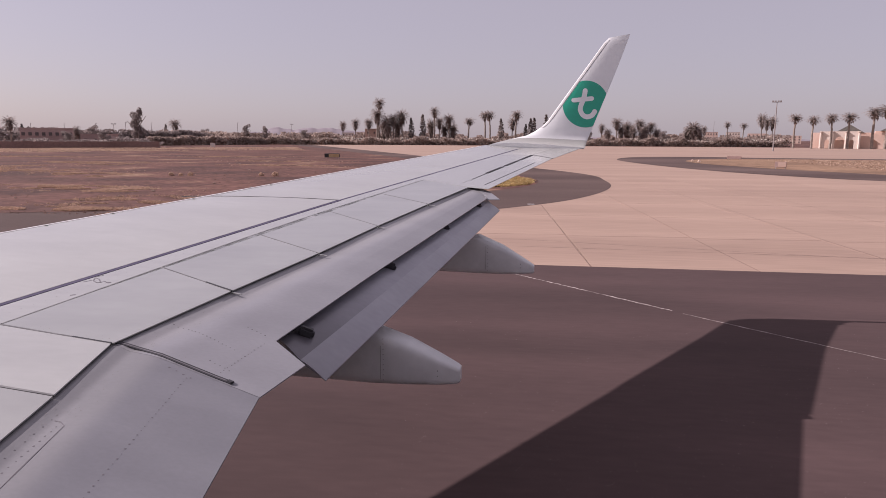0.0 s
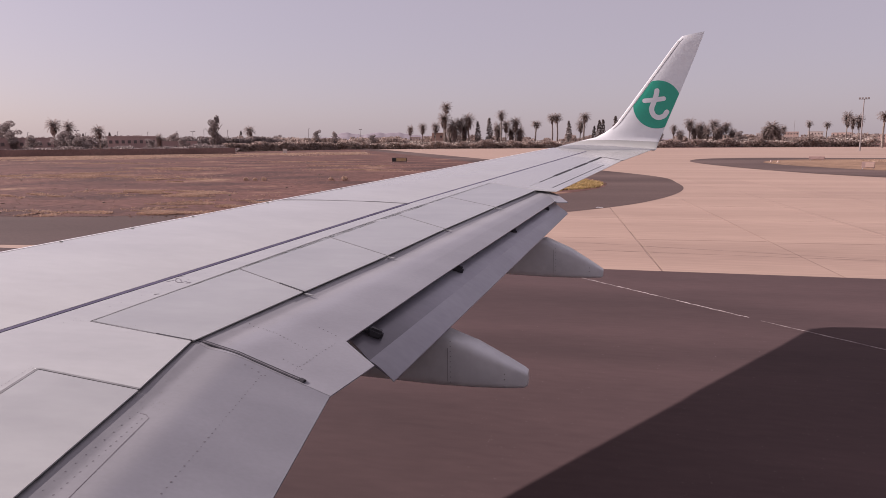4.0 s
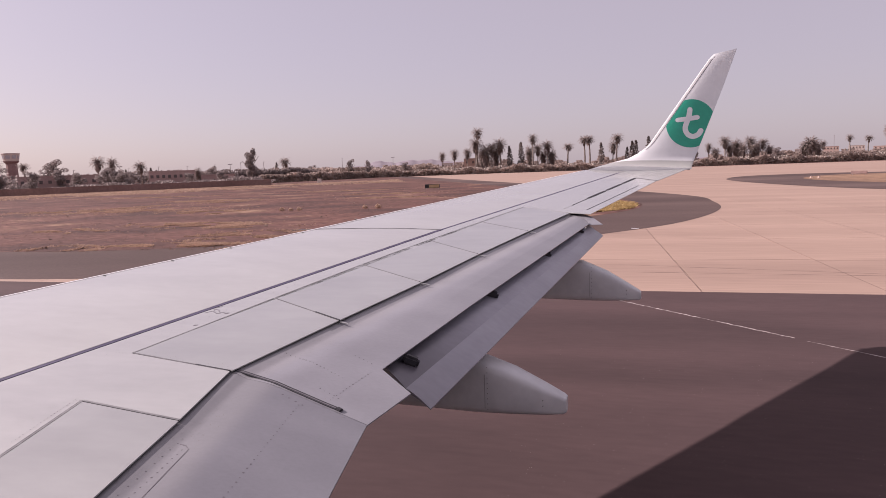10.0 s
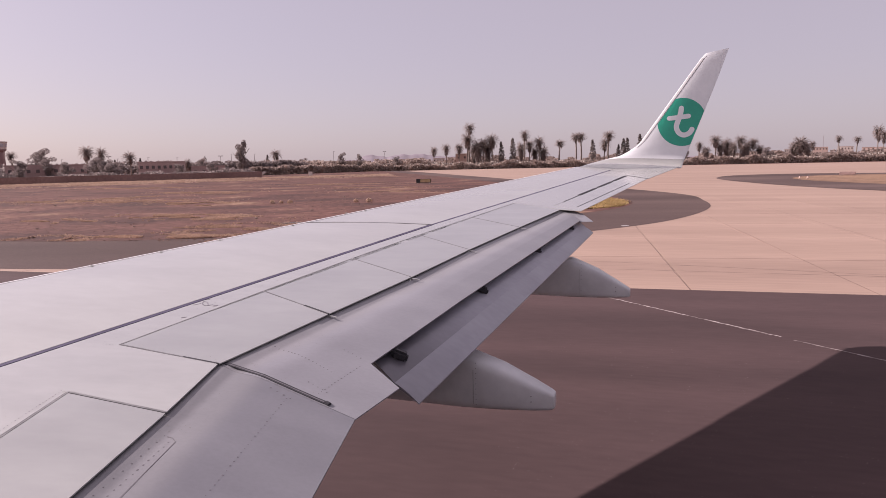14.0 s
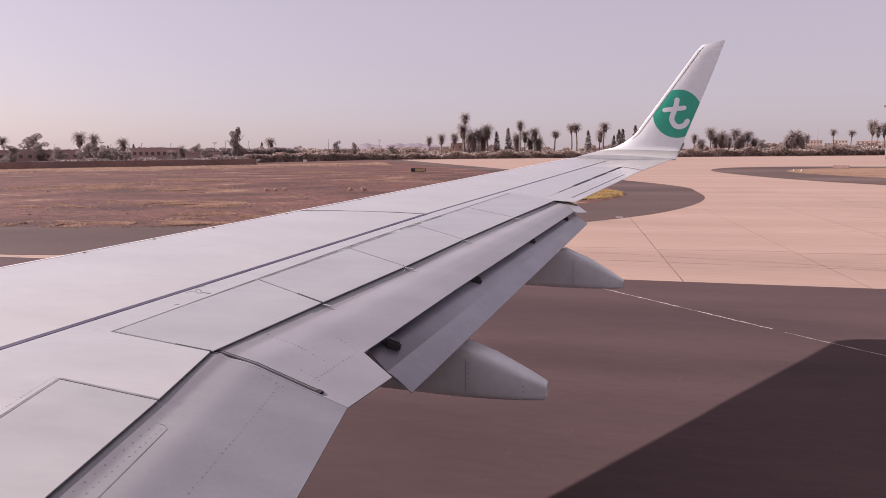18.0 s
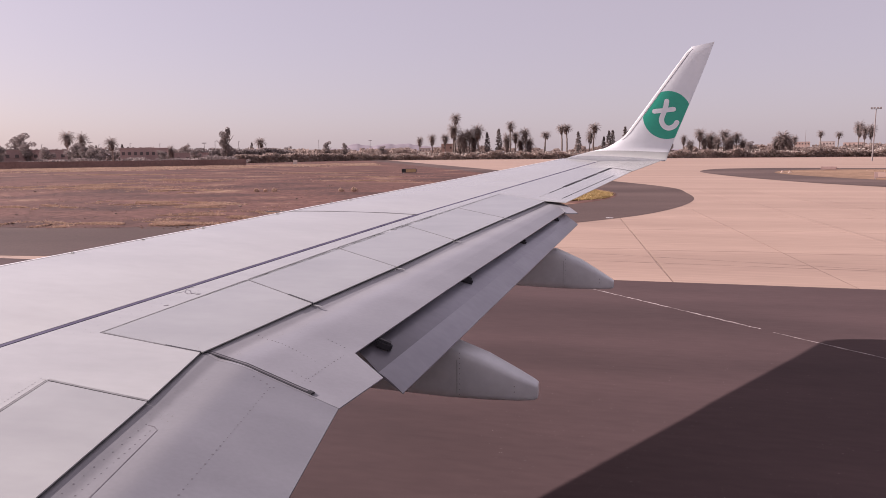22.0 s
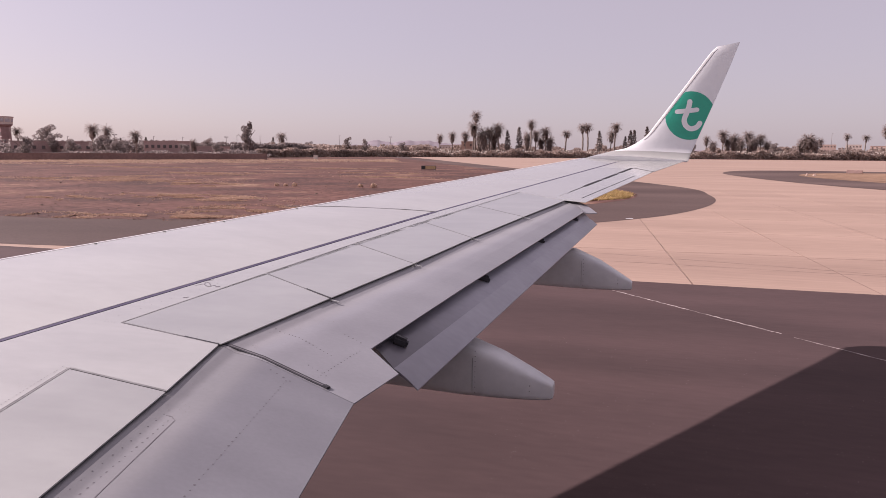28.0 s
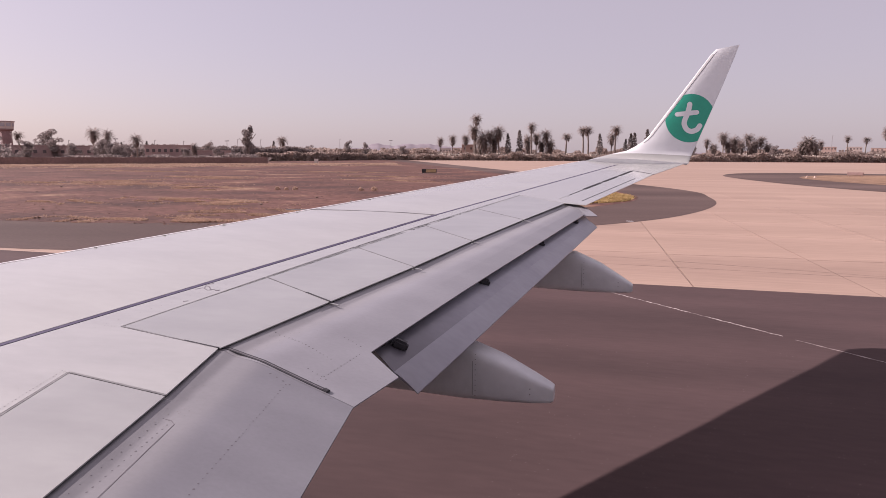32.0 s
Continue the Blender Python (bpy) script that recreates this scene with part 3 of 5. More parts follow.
def strip(name, line, width, mat, parent, drop=-0.0016, label=""):
    """A narrow line drawn on the wing along points (x, y, drop)."""
    bm = bmesh.new()
    left, right = [], []
    for i, p in enumerate(line):
        a, b = line[max(i - 1, 0)], line[min(i + 1, len(line) - 1)]
        dx, dy = b[0] - a[0], b[1] - a[1]
        d = math.hypot(dx, dy)
        w = width / 2
        low = p[2] if len(p) > 2 else drop
        for side, s in ((left, 1), (right, -1)):
            x, y = p[0] - s * dy / d * w, p[1] + s * dx / d * w
            side.append(bm.verts.new((x, y, top(x, y, low))))
    for i in range(len(line) - 1):
        bm.faces.new((left[i], right[i], right[i + 1], left[i + 1]))
    geo = bmesh.ops.extrude_face_region(bm, geom=bm.faces[:])
    bmesh.ops.translate(bm, vec=(0, 0, -0.006), verts=[v for v in geo["geom"] if isinstance(v, bmesh.types.BMVert)])
    bmesh.ops.recalc_face_normals(bm, faces=bm.faces)
    return part(name, bm, mat, parent, label)


def mix(p, q, t):
    return tuple(a + (b - a) * t for a, b in zip(p, q))


def x_rear(y):
    """The rear edge of the fixed wing skin, behind which spoilers and aileron lie."""
    pts = ((0.0, -3.04), (2.89, -3.44), (3.45, -3.52), (4.26, -3.80), (10.81, -1.73), (11.0, -0.93), (14.07, 0.02), (14.3, 0.62), (15.7, 1.10), (16.2, 1.2))
    for (y0, x0), (y1, x1) in zip(pts, pts[1:]):
        if y <= y1:
            return x0 + (x1 - x0) * (y - y0) / (y1 - y0)
    return pts[-1][1]


# the wing's core: leading edge, lower skin and the cove behind the spar, painted near-black as recess shade
bm = bmesh.new()
loops = []
stations = [0.0 + 0.5 * k for k in range(31)] + [15.3]
for y in stations:
    xl, xg = x_lead(y), x_groove(y)
    chord = x_rear(y) - xl
    th = 0.022 * chord + 0.06
    xr = min(x_rear(y) + 0.95, -2.9 + 0.29 * (y - 4.0)) if y < 10.9 else -1.12 + 0.309 * (y - 10.54)
    xr = max(xr, xg + 0.4) if y < 10.9 else xr
    z = plane_z(y)
    ring = [(xr, z - 0.07), (xg + 0.06, z - 0.055), (xg - 0.06, z - 0.055)]
    for k in range(1, 7):
        t = k / 6
        x = xg + (xl + 0.012 - xg) * t
        ring.append((x, top(x, y) - 0.05))
    zl = top(xl, y)
    for k in range(1, 6):
        a = math.pi * k / 6
        ring.append((xl + 0.03 - th * 0.30 * math.sin(a), zl - 0.05 - th * 0.5 * (1 - math.cos(a))))
    ring += [(xl + 0.35 * chord, zl - 0.05 - th * 1.35), (xr - 0.2 * chord, z - 0.15 - th * 0.8), (xr, z - 0.13)]
    loops.append([bm.verts.new((x, y, zz)) for x, zz in ring])
for a, b in zip(loops, loops[1:]):
    n = len(a)
    for k in range(n):
        bm.faces.new((a[k], b[k], b[(k + 1) % n], a[(k + 1) % n]))
bm.faces.new(loops[0])
bm.faces.new(loops[-1][::-1])
bmesh.ops.recalc_face_normals(bm, faces=bm.faces)
wing = smooth(part("wing", bm, GROOVE, airliner, "light grey swept wing, its cove and seams painted dark as shade"), 50)


def skin(name, y0, y1, front, rear, mat, label="", nx=6, ny=24, thick=0.045):
    bm = bmesh.new()
    rows = []
    for i in range(nx + 1):
        u = i / nx
        row = []
        for j in range(ny + 1):
            y = y0 + (y1 - y0) * j / ny
            x = front(y) * (1 - u) + rear(y) * u
            row.append(bm.verts.new((x, y, top(x, y))))
        rows.append(row)
    for i in range(nx):
        for j in range(ny):
            bm.faces.new((rows[i][j], rows[i + 1][j], rows[i + 1][j + 1], rows[i][j + 1]))
    geo = bmesh.ops.extrude_face_region(bm, geom=bm.faces[:])
    bmesh.ops.translate(bm, vec=(0, 0, -thick), verts=[v for v in geo["geom"] if isinstance(v, bmesh.types.BMVert)])
    bmesh.ops.recalc_face_normals(bm, faces=bm.faces)
    return smooth(part(name, bm, mat, wing, label), 30)


skin("leading_skin", 0.05, 9.04, lambda y: x_lead(y) - 0.01, lambda y: x_groove(y) - 0.036, WING, ny=36)
skin("leading_skin", 9.04, 15.3, lambda y: x_lead(y) - 0.01, lambda y: x_groove(y) - 0.012, WING, ny=26)
skin("middle_skin", 0.05, 10.8, lambda y: x_groove(y) + (0.036 if y < 9.05 else 0.012), lambda y: x_rear(y) - 0.012, WINGMID, ny=130)
skin("middle_skin", 10.81, 14.05, lambda y: x_groove(y) + 0.012, lambda y: x_rear(max(y, 11.0)) - 0.012, WINGMID, ny=20)
skin("tip_skin", 14.06, 15.3, lambda y: x_groove(y) + 0.012, lambda y: 0.022 + 0.382 * (y - 14.07), WING, ny=10)

# small bumps along the leading edge
for y in (6.03, 6.73, 7.42, 8.42, 9.62):
    bm = bmesh.new()
    box(bm, 0, 0, 0, 0.035, 0.02, 0.012, 0.004)
    o = part("edge_fastener", bm, WINGMID, wing)
    o.matrix_basis = pose(x_lead(y) + 0.05, y, top(x_lead(y) + 0.05, y, -0.004))

# the dark sealed groove between the wing box and the strip before the spoilers
for y0, y1, w in ((0.3, 5.0, 0.044), (5.0, 9.0, 0.044), (9.0, 15.0, 0.032)):
    strip("groove_seal", [(x_groove(y0 + (y1 - y0) * k / 12), y0 + (y1 - y0) * k / 12) for k in range(13)], w, SEALANT, wing, label="dark purple-grey sealed groove")

# strip paints the sunlit gleam along the worn leading edge
strip("leading_edge_strip", [(x_lead(y) + 0.012, y) for y in (0.5, 4.0, 8.0, 12.0, 15.2)], 0.030, BRIGHTEDGE, wing, -0.003, "worn leading edge painted bright as if sunlit")

# spoilers
hinge = [(-3.80, 4.26), (-3.39, 5.74), (-3.01, 7.06), (-2.60, 8.34), (-2.17, 9.57), (-1.73, 10.81)]
spoil = [(-2.766, 4.03), (-2.438, 5.16), (-2.075, 6.36), (-1.752, 7.57), (-1.36, 8.88), (-0.945, 10.19)]
for k in range(5):
    a, b, c, d = hinge[k], hinge[k + 1], spoil[k + 1], spoil[k]
    a, b = mix(a, b, 0.006), mix(b, a, 0.006)
    d, c = mix(d, c, 0.006), mix(c, d, 0.006)
    plate("spoiler", [a, b, c, d], SPOILER, wing, 0.035)
plate("spoiler", [(-3.09, 0.25), (-3.512, 3.435), (-2.650, 3.29), (-2.255, 0.25)], SPOILER, wing, 0.035, ny=14)
plate("fixed_panel", [(-3.56, 3.45), (-3.84, 4.255), (-2.772, 4.02), (-2.653, 3.304)], WINGMID, wing, 0.035, drop=lambda u, v: -0.0015)
plate("end_panel", [(-1.725, 10.812), (-0.992, 10.812), (-1.072, 10.562), (-1.395, 10.545)], WINGMID, wing, 0.035, nx=2, ny=4)
plate("end_panel", [(-1.395, 10.543), (-1.072, 10.558), (-0.645, 10.078), (-0.935, 10.20)], WINGMID, wing, 0.035, nx=2, ny=4)
for k in range(5):
    strip("hinge_seam", [mix(hinge[k], hinge[k + 1], 0.01), mix(hinge[k], hinge[k + 1], 0.99)], 0.016, SEAM, wing)
    if k:
        strip("panel_seam", [mix(hinge[k], spoil[k], 0.01), mix(hinge[k], spoil[k], 0.97)], 0.011, SEAM, wing)
strip("panel_seam", [(-3.80, 4.258), (-3.4, 4.17), (-2.785, 4.03)], 0.012, SEAM, wing)
strip("panel_seam", [(-3.435, 2.887), (-3.517, 3.45)], 0.020, SEAM, wing)
strip("panel_seam", [(-3.517, 3.45), (-2.656, 3.304)], 0.016, SEAM, wing)
strip("panel_seam", [(-3.12, 0.5), (-3.435, 2.887)], 0.020, SEAM, wing)

# pale strips added as sunlight falling through the gaps between spoilers
for x, y in spoil[1:5]:
    strip("slot_bridge", [(x + 0.004, y - 0.002, 0.012), (x + 0.05, y - 0.014, 0.013), (x + 0.095, y - 0.026, 0.017)], 0.016, SPOILER, wing, label="pale strip across the slot behind two spoilers, added as a sun streak")

# aileron and its tab
plate("aileron", [(-1.06, 10.56), (0.02, 14.04), (0.40, 13.53), (-0.63, 10.07)], WINGMID, wing, 0.035, ny=14, label="light grey aileron at rest")
plate("tip_trailing_panel", [(0.03, 14.07), (0.50, 15.3), (1.08, 15.3), (0.42, 13.55)], WINGMID, wing, 0.035)
strip("aileron_slot", [(-0.95 + 0.0, 10.92), (-0.05, 13.86)], 0.022, SEAL, wing)
for t0, t1 in ((0.28, 0.50), (0.54, 0.74), (0.78, 0.98)):
    strip("balance_slot", [mix((-1.06, 10.60), (0.02, 14.06), t0), mix((-1.06, 10.60), (0.02, 14.06), t1)], 0.05, SEAL, wing, -0.006)
strip("tab_seam", [mix((-0.76, 10.25), (0.30, 13.70), 0.05), mix((-0.76, 10.25), (0.30, 13.70), 0.78)], 0.016, SEAL, wing)
strip("aileron_end_seam", [(0.02, 14.06), (0.22, 13.80), (0.41, 13.54)], 0.03, SEAL, wing)
strip("skin_seam", [(-4.70, 8.55), (-4.25, 8.68), (-3.865, 8.771), (-3.079, 8.94), (-2.62, 9.02)], 0.022, SEAM, wing, -0.0035)
strip("panel_notch", [mix(hinge[1], spoil[1], 0.66), mix(hinge[1], spoil[1], 1.0)], 0.016, SEAL, wing, -0.004)
strip("panel_notch", [mix((-3.80, 4.26), (-2.766, 4.03), 0.66), mix((-3.80, 4.26), (-2.766, 4.03), 0.99)], 0.010, SEAL, wing, -0.004)

# flaps
def inner_flap_drop(u, v):
    """How far the flap lies below the wing's surface: level under the spoilers, then falling away, then bent down."""
    fall = min(1.0, max(0.0, (u - 0.095) / 0.085))
    return 0.018 + 0.027 * fall + 0.006 * u + 0.0069 * math.log1p(math.exp((u - 0.36) / 0.030))


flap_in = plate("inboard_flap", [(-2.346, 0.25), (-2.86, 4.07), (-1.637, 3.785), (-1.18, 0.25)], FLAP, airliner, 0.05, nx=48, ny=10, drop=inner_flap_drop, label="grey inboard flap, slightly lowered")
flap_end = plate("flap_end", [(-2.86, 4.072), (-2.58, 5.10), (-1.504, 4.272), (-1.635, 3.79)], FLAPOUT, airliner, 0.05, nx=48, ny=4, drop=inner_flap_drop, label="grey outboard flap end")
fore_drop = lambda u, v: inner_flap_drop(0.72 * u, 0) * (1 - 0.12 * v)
plate("fore_flap", [(-2.592, 5.060), (-1.0, 10.35), (-0.629, 9.87), (-1.813, 4.465)], FLAPOUT, airliner, 0.05, nx=48, ny=14, drop=lambda u, v: fore_drop(u, v) + 0.0035 - 0.020 * min(1.0, max(0.0, (u - 0.25) / 0.45)) * min(1.0, 3.5 * v), label="grey outboard fore flap, its front painted lighter as if sunlit")
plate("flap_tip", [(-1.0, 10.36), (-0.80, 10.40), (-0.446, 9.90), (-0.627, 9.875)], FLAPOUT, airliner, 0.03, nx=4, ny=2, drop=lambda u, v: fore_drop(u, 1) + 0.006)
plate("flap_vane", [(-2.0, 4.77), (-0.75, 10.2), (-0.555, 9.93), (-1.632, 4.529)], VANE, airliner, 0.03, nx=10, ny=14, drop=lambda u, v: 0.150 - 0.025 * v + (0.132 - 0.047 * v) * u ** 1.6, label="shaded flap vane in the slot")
plate("aft_flap", [(-1.632, 4.529), (-0.555, 9.93), (-0.443, 9.88), (-1.430, 4.483)], FLAPAFT, airliner, 0.03, nx=6, ny=14, drop=lambda u, v: 0.282 - 0.072 * v + (0.123 - 0.053 * v) * u ** 1.3, label="grey aft flap, lowered")
for (x, y), size, low in (((-1.72, 4.86), 1.0, 0.186), ((-1.425, 6.57), 1.05, 0.158), ((-1.085, 8.25), 1.0, 0.148), ((-0.785, 9.60), 0.95, 0.138)):
    bm = bmesh.new()
    box(bm, 0, 0, -0.01 * size, 0.13 * size, 0.09 * size, 0.075 * size, 0.02 * size)
    o = part("flap_bracket", bm, SEAL, airliner, "black flap actuator bracket")
    o.matrix_basis = pose(x + 0.035, y - 0.02, top(x, y, low), 0, 24, 15)
SEAL_LINE = [(-2.804, 4.079), (-2.714, 4.074), (-2.558, 4.041), (-2.397, 3.992), (-2.246, 3.951), (-2.103, 3.917), (-1.973, 3.886), (-1.862, 3.863)]


def rivets(line, count, parent, drop, size=0.006):
    """A row of rivet heads, joined."""
    bm = bmesh.new()
    for k in range(count):
        x, y = mix(line[0], line[1], k / (count - 1))
        x, y = x + random.uniform(-0.002, 0.002), y + random.uniform(-0.003, 0.003)
        r = size * random.uniform(0.6, 1.2)
        rim = [(x + r * math.cos(a), y + r * math.sin(a)) for a in (0, 1.05, 2.1, 3.14, 4.2, 5.24)]
        ring = [bm.verts.new((px, py, top(px, py, drop(px, py)) + 0.0009)) for px, py in rim]
        tip = bm.verts.new((x, y, top(x, y, drop(x, y)) + 0.0016))
        for i in range(6):
            bm.faces.new((ring[i], ring[(i + 1) % 6], tip))
    return tagged(part("rivet_row", bm, RIVET, parent), kind="stuff")


def in_drop(x, y):
    f0 = -2.346 + (-2.86 + 2.346) * (y - 0.25) / 3.82
    r0 = -1.18 + (-1.637 + 1.18) * (y - 0.25) / 3.535
    return inner_flap_drop(min(1, max(0, (x - f0) / (r0 - f0))), 0)


strip("flap_seal", [(x, y - 0.004, in_drop(x, y) - 0.008) for x, y in SEAL_LINE], 0.012, SEAL, flap_in, label="dark rubber flap seal")
strip("seal_edge", [(x, y + 0.0065, in_drop(x, y) - 0.008) for x, y in SEAL_LINE], 0.009, RIVET, flap_in)
strip("flap_seal", [(x, y + 0.017, in_drop(x, y) - 0.008) for x, y in SEAL_LINE], 0.012, SEAL, flap_in, label="dark rubber flap seal")
bm = bmesh.new()
box(bm, 0, 0, 0, 0.05, 0.035, 0.014, 0.005)
o = part("seal_end", bm, SEAL, flap_in)
o.matrix_basis = pose(SEAL_LINE[-1][0], SEAL_LINE[-1][1] + 0.004, top(SEAL_LINE[-1][0], SEAL_LINE[-1][1], in_drop(*SEAL_LINE[-1]) - 0.010), 0, 8, -25)
rivets([(-1.86, 1.6), (-2.12, 3.80)], 50, flap_in, in_drop, 0.0058)
rivets([(-2.38, 2.0), (-2.46, 3.06)], 24, flap_in, in_drop)
rivets([(-2.44, 2.0), (-2.53, 3.12)], 16, flap_in, in_drop, 0.005)
strip("inspection_seam", [(x, y, in_drop(x, y) - 0.0016) for x, y in ((-2.26, 2.0), (-2.33, 2.42), (-2.40, 2.9), (-2.427, 3.078), (-2.47, 3.11), (-2.513, 3.118))], 0.007, RIVET, flap_in)
for a, b, n in (((-3.75, 4.2), (-2.8, 3.98), 24), ((-3.58, 3.46), (-3.50, 2.9), 20), ((-4.0, 4.2), (-3.42, 6.2), 22), ((-3.95, 4.25), (-3.8, 4.25), 6)):
    rivets([a, b], n, wing, lambda x, y: 0.0, 0.005)
def end_drop(x, y):
    """How far the flap end lies below the wing's surface, by its place across the chord."""
    a, b, c, d = (Vector(q) for q in ((-2.86, 4.072), (-2.58, 5.10), (-1.504, 4.272), (-1.635, 3.79)))
    u = v = 0.5
    for _ in range(8):
        front, rear = a.lerp(b, v), d.lerp(c, v)
        miss = Vector((x, y)) - front.lerp(rear, u)
        along, across = rear - front, (b - a).lerp(c - d, u)
        det = along.x * across.y - along.y * across.x
        u += (miss.x * across.y - miss.y * across.x) / det
        v += (along.x * miss.y - along.y * miss.x) / det
    return inner_flap_drop(min(1.0, max(0.0, u)), 0)


rivets([(-1.860, 4.423), (-1.967, 3.952)], 14, flap_end, end_drop, 0.006)
rivets([(-2.399, 4.412), (-2.009, 4.256)], 12, flap_end, end_drop, 0.006)
rivets([(-2.057, 4.604), (-1.898, 4.541)], 5, flap_end, end_drop, 0.006)
rivets([(-2.089, 4.058), (-1.926, 3.996)], 5, flap_end, end_drop, 0.006)
rivets([(-2.572, 4.470), (-2.386, 4.405)], 5, flap_end, end_drop, 0.006)
rivets([(-2.274, 3.871), (-2.096, 3.809)], 4, flap_in, in_drop, 0.007)
# a scuffed stencil mark before the first spoiler
def scuff(points, width):
    strip("scuff_mark", points, width, RIVET, wing, label="scuffed stencil mark")


scuff([(-3.800, 5.350), (-3.768, 5.285), (-3.708, 5.241), (-3.670, 5.246), (-3.750, 5.338), (-3.811, 5.366)], 0.009)
scuff([(-3.692, 5.243), (-3.647, 5.282)], 0.010)
scuff([(-3.835, 5.243), (-3.790, 5.299)], 0.008)
scuff([(-3.811, 5.401), (-3.776, 5.441)], 0.008)
scuff([(-3.717, 4.907), (-3.680, 4.927)], 0.014)
scuff([(-3.626, 5.251), (-3.588, 5.256)], 0.030)


def speckle(line, spread, count, parent, drop):
    """Specks of grime strewn along a line on the wing, joined."""
    bm = bmesh.new()
    for _ in range(count):
        x, y = mix(line[0], line[1], random.random())
        x, y = x + random.gauss(0, spread), y + random.gauss(0, spread)
        z, r = top(x, y, drop(x, y)) + 0.0025, random.uniform(0.001, 0.0032)
        bm.faces.new([bm.verts.new((x + r * random.uniform(0.6, 1.4) * math.cos(a), y + r * random.uniform(0.6, 1.4) * math.sin(a), z)) for a in (0, 1.26, 2.5, 3.77, 5.0)])
    return tagged(part("grime_specks", bm, GRIME, parent), kind="stuff")


speckle([(-2.549, 4.103), (-1.776, 3.664)], 0.05, 150, flap_end, end_drop)
speckle([(-2.740, 4.268), (-2.353, 4.807)], 0.10, 120, flap_end, end_drop)
speckle([(-2.502, 2.915), (-2.511, 3.755)], 0.07, 90, flap_in, in_drop)
speckle([(-3.629, 3.062), (-3.542, 3.451)], 0.05, 60, wing, lambda x, y: 0.0)
speckle([(-3.687, 4.242), (-2.742, 4.049)], 0.03, 70, wing, lambda x, y: 0.0)
speckle([(-3.895, 5.038), (-3.335, 6.341)], 0.03, 50, wing, lambda x, y: 0.0)

# flap track fairings
def fairing(y, x0, x1, z_low, z_ridge, z_end, width, label):
    bm = bmesh.new()
    rings = []
    for x, zb, zt, w in ((x0 - 2.0, z_low + 0.22, z_low + 0.36, 0.05), (x0 - 1.2, z_low + 0.03, z_ridge - 0.10, width * 0.8), (x0 - 0.1, z_low, z_ridge + 0.01, width), (x0 + 0.35 * (x1 - x0), z_low, z_ridge - 0.34 * (z_ridge - z_end), width * 0.90),
                         (x0 + 0.75 * (x1 - x0), z_low + 0.005, z_ridge - 0.75 * (z_ridge - z_end), width * 0.70), (x1 - 0.03, z_low + 0.012, z_end + 0.012, width * 0.48), (x1, z_low + 0.03, z_end - 0.01, width * 0.42)):
        ring = []
        for k in range(32):
            a = 2 * math.pi * k / 32
            c, s = math.cos(a), math.sin(a)
            c = math.copysign(abs(c) ** 0.34, c)
            s = math.copysign(abs(s) ** 0.40, s)
            ring.append(bm.verts.new((x, y + w * c, (zb + zt) / 2 + (zt - zb) / 2 * s)))
        rings.append(ring)
    for a, b in zip(rings, rings[1:]):
        for k in range(32):
            bm.faces.new((a[k], a[(k + 1) % 32], b[(k + 1) % 32], b[k]))
    bm.faces.new(rings[0][::-1])
    bm.faces.new(rings[-1])
    bmesh.ops.recalc_face_normals(bm, faces=bm.faces)
    o = smooth(part("flap_fairing", bm, FAIRING, airliner, label), 28)
    bm = bmesh.new()
    for k in range(9):
        zz = z_low + 0.06 + (z_ridge - z_low - 0.12) * k / 8
        bmesh.ops.create_icosphere(bm, subdivisions=1, radius=0.0045, matrix=Matrix.Translation((x0 + 0.03, y - width - 0.001, zz)))
    tagged(part("rivet_row", bm, RIVET, o), kind="stuff")
    bm = bmesh.new()
    for k in range(2):
        bmesh.ops.create_icosphere(bm, subdivisions=1, radius=0.006, matrix=Matrix.Translation((x0 + 0.72 * (x1 - x0), y - width * 0.712, z_low + 0.10 + 0.05 * k)))
    tagged(part("rivet_row", bm, RIVET, o), kind="stuff")
    bm = bmesh.new()
    box(bm, x0 + 0.005, y - width * 0.985, (z_low + z_ridge) / 2 - 0.03, 0.004, 0.006, (z_ridge - z_low) * 0.62)
    part("joint_seam", bm, SPOILER, o)
    return o


fairing(5.78, -1.285, -0.575, 1.708, 2.207, 1.868, 0.18, "grey canoe-shaped flap track fairing")
fairing(9.05, -0.58, 0.08, 2.085, 2.60, 2.21, 0.16, "grey canoe-shaped flap track fairing")

# winglet
bm = bmesh.new()
sections = []
for k in range(25):
    s = k / 24
    # the blade bends up from the wing and leans outwards
    bend = min(1.0, s / 0.22)
    ang = radians(6 + (79 - 6) * (bend * bend * (3 - 2 * bend)))
    if k == 0:
        y, z = 15.28, plane_z(15.28)
    else:
        step = 2.67 / 24
        y, z = y + step * math.cos(ang), z + step * math.sin(ang)
    h = max(0.0, min(1.0, (z - 3.72) / 2.4))
    lead_x = 0.335 + 0.698 * (z - 4.31) - 2.1 * max(0.0, 4.31 - z) ** 2
    if k < 4:
        lead_x += (x_lead(15.28) - 0.02 - lead_x) * (1 - k / 4)
    trail_x = 1.21 + 0.39 * (z - 3.83)
    if s > 0.97:
        lead_x += ((s - 0.97) / 0.03) ** 2 * 0.03
    chord = trail_x - lead_x
    nx, nz = -math.sin(ang), math.cos(ang)
    ring = []
    for j in range(40):
        a = 2 * math.pi * j / 40
        cx = 0.5 - 0.5 * math.cos(a)
        th = 0.055 * chord * math.sin(a) * (1.25 - cx) * (1 if s < 0.97 else 0.5)
        ring.append(bm.verts.new((lead_x + chord * cx, y + nx * th, z + nz * th + 0.085 * h ** 6 * cx)))
    sections.append((ring, Vector((lead_x, y, z)), Vector((trail_x, y, z)), Vector((0, nx, nz))))
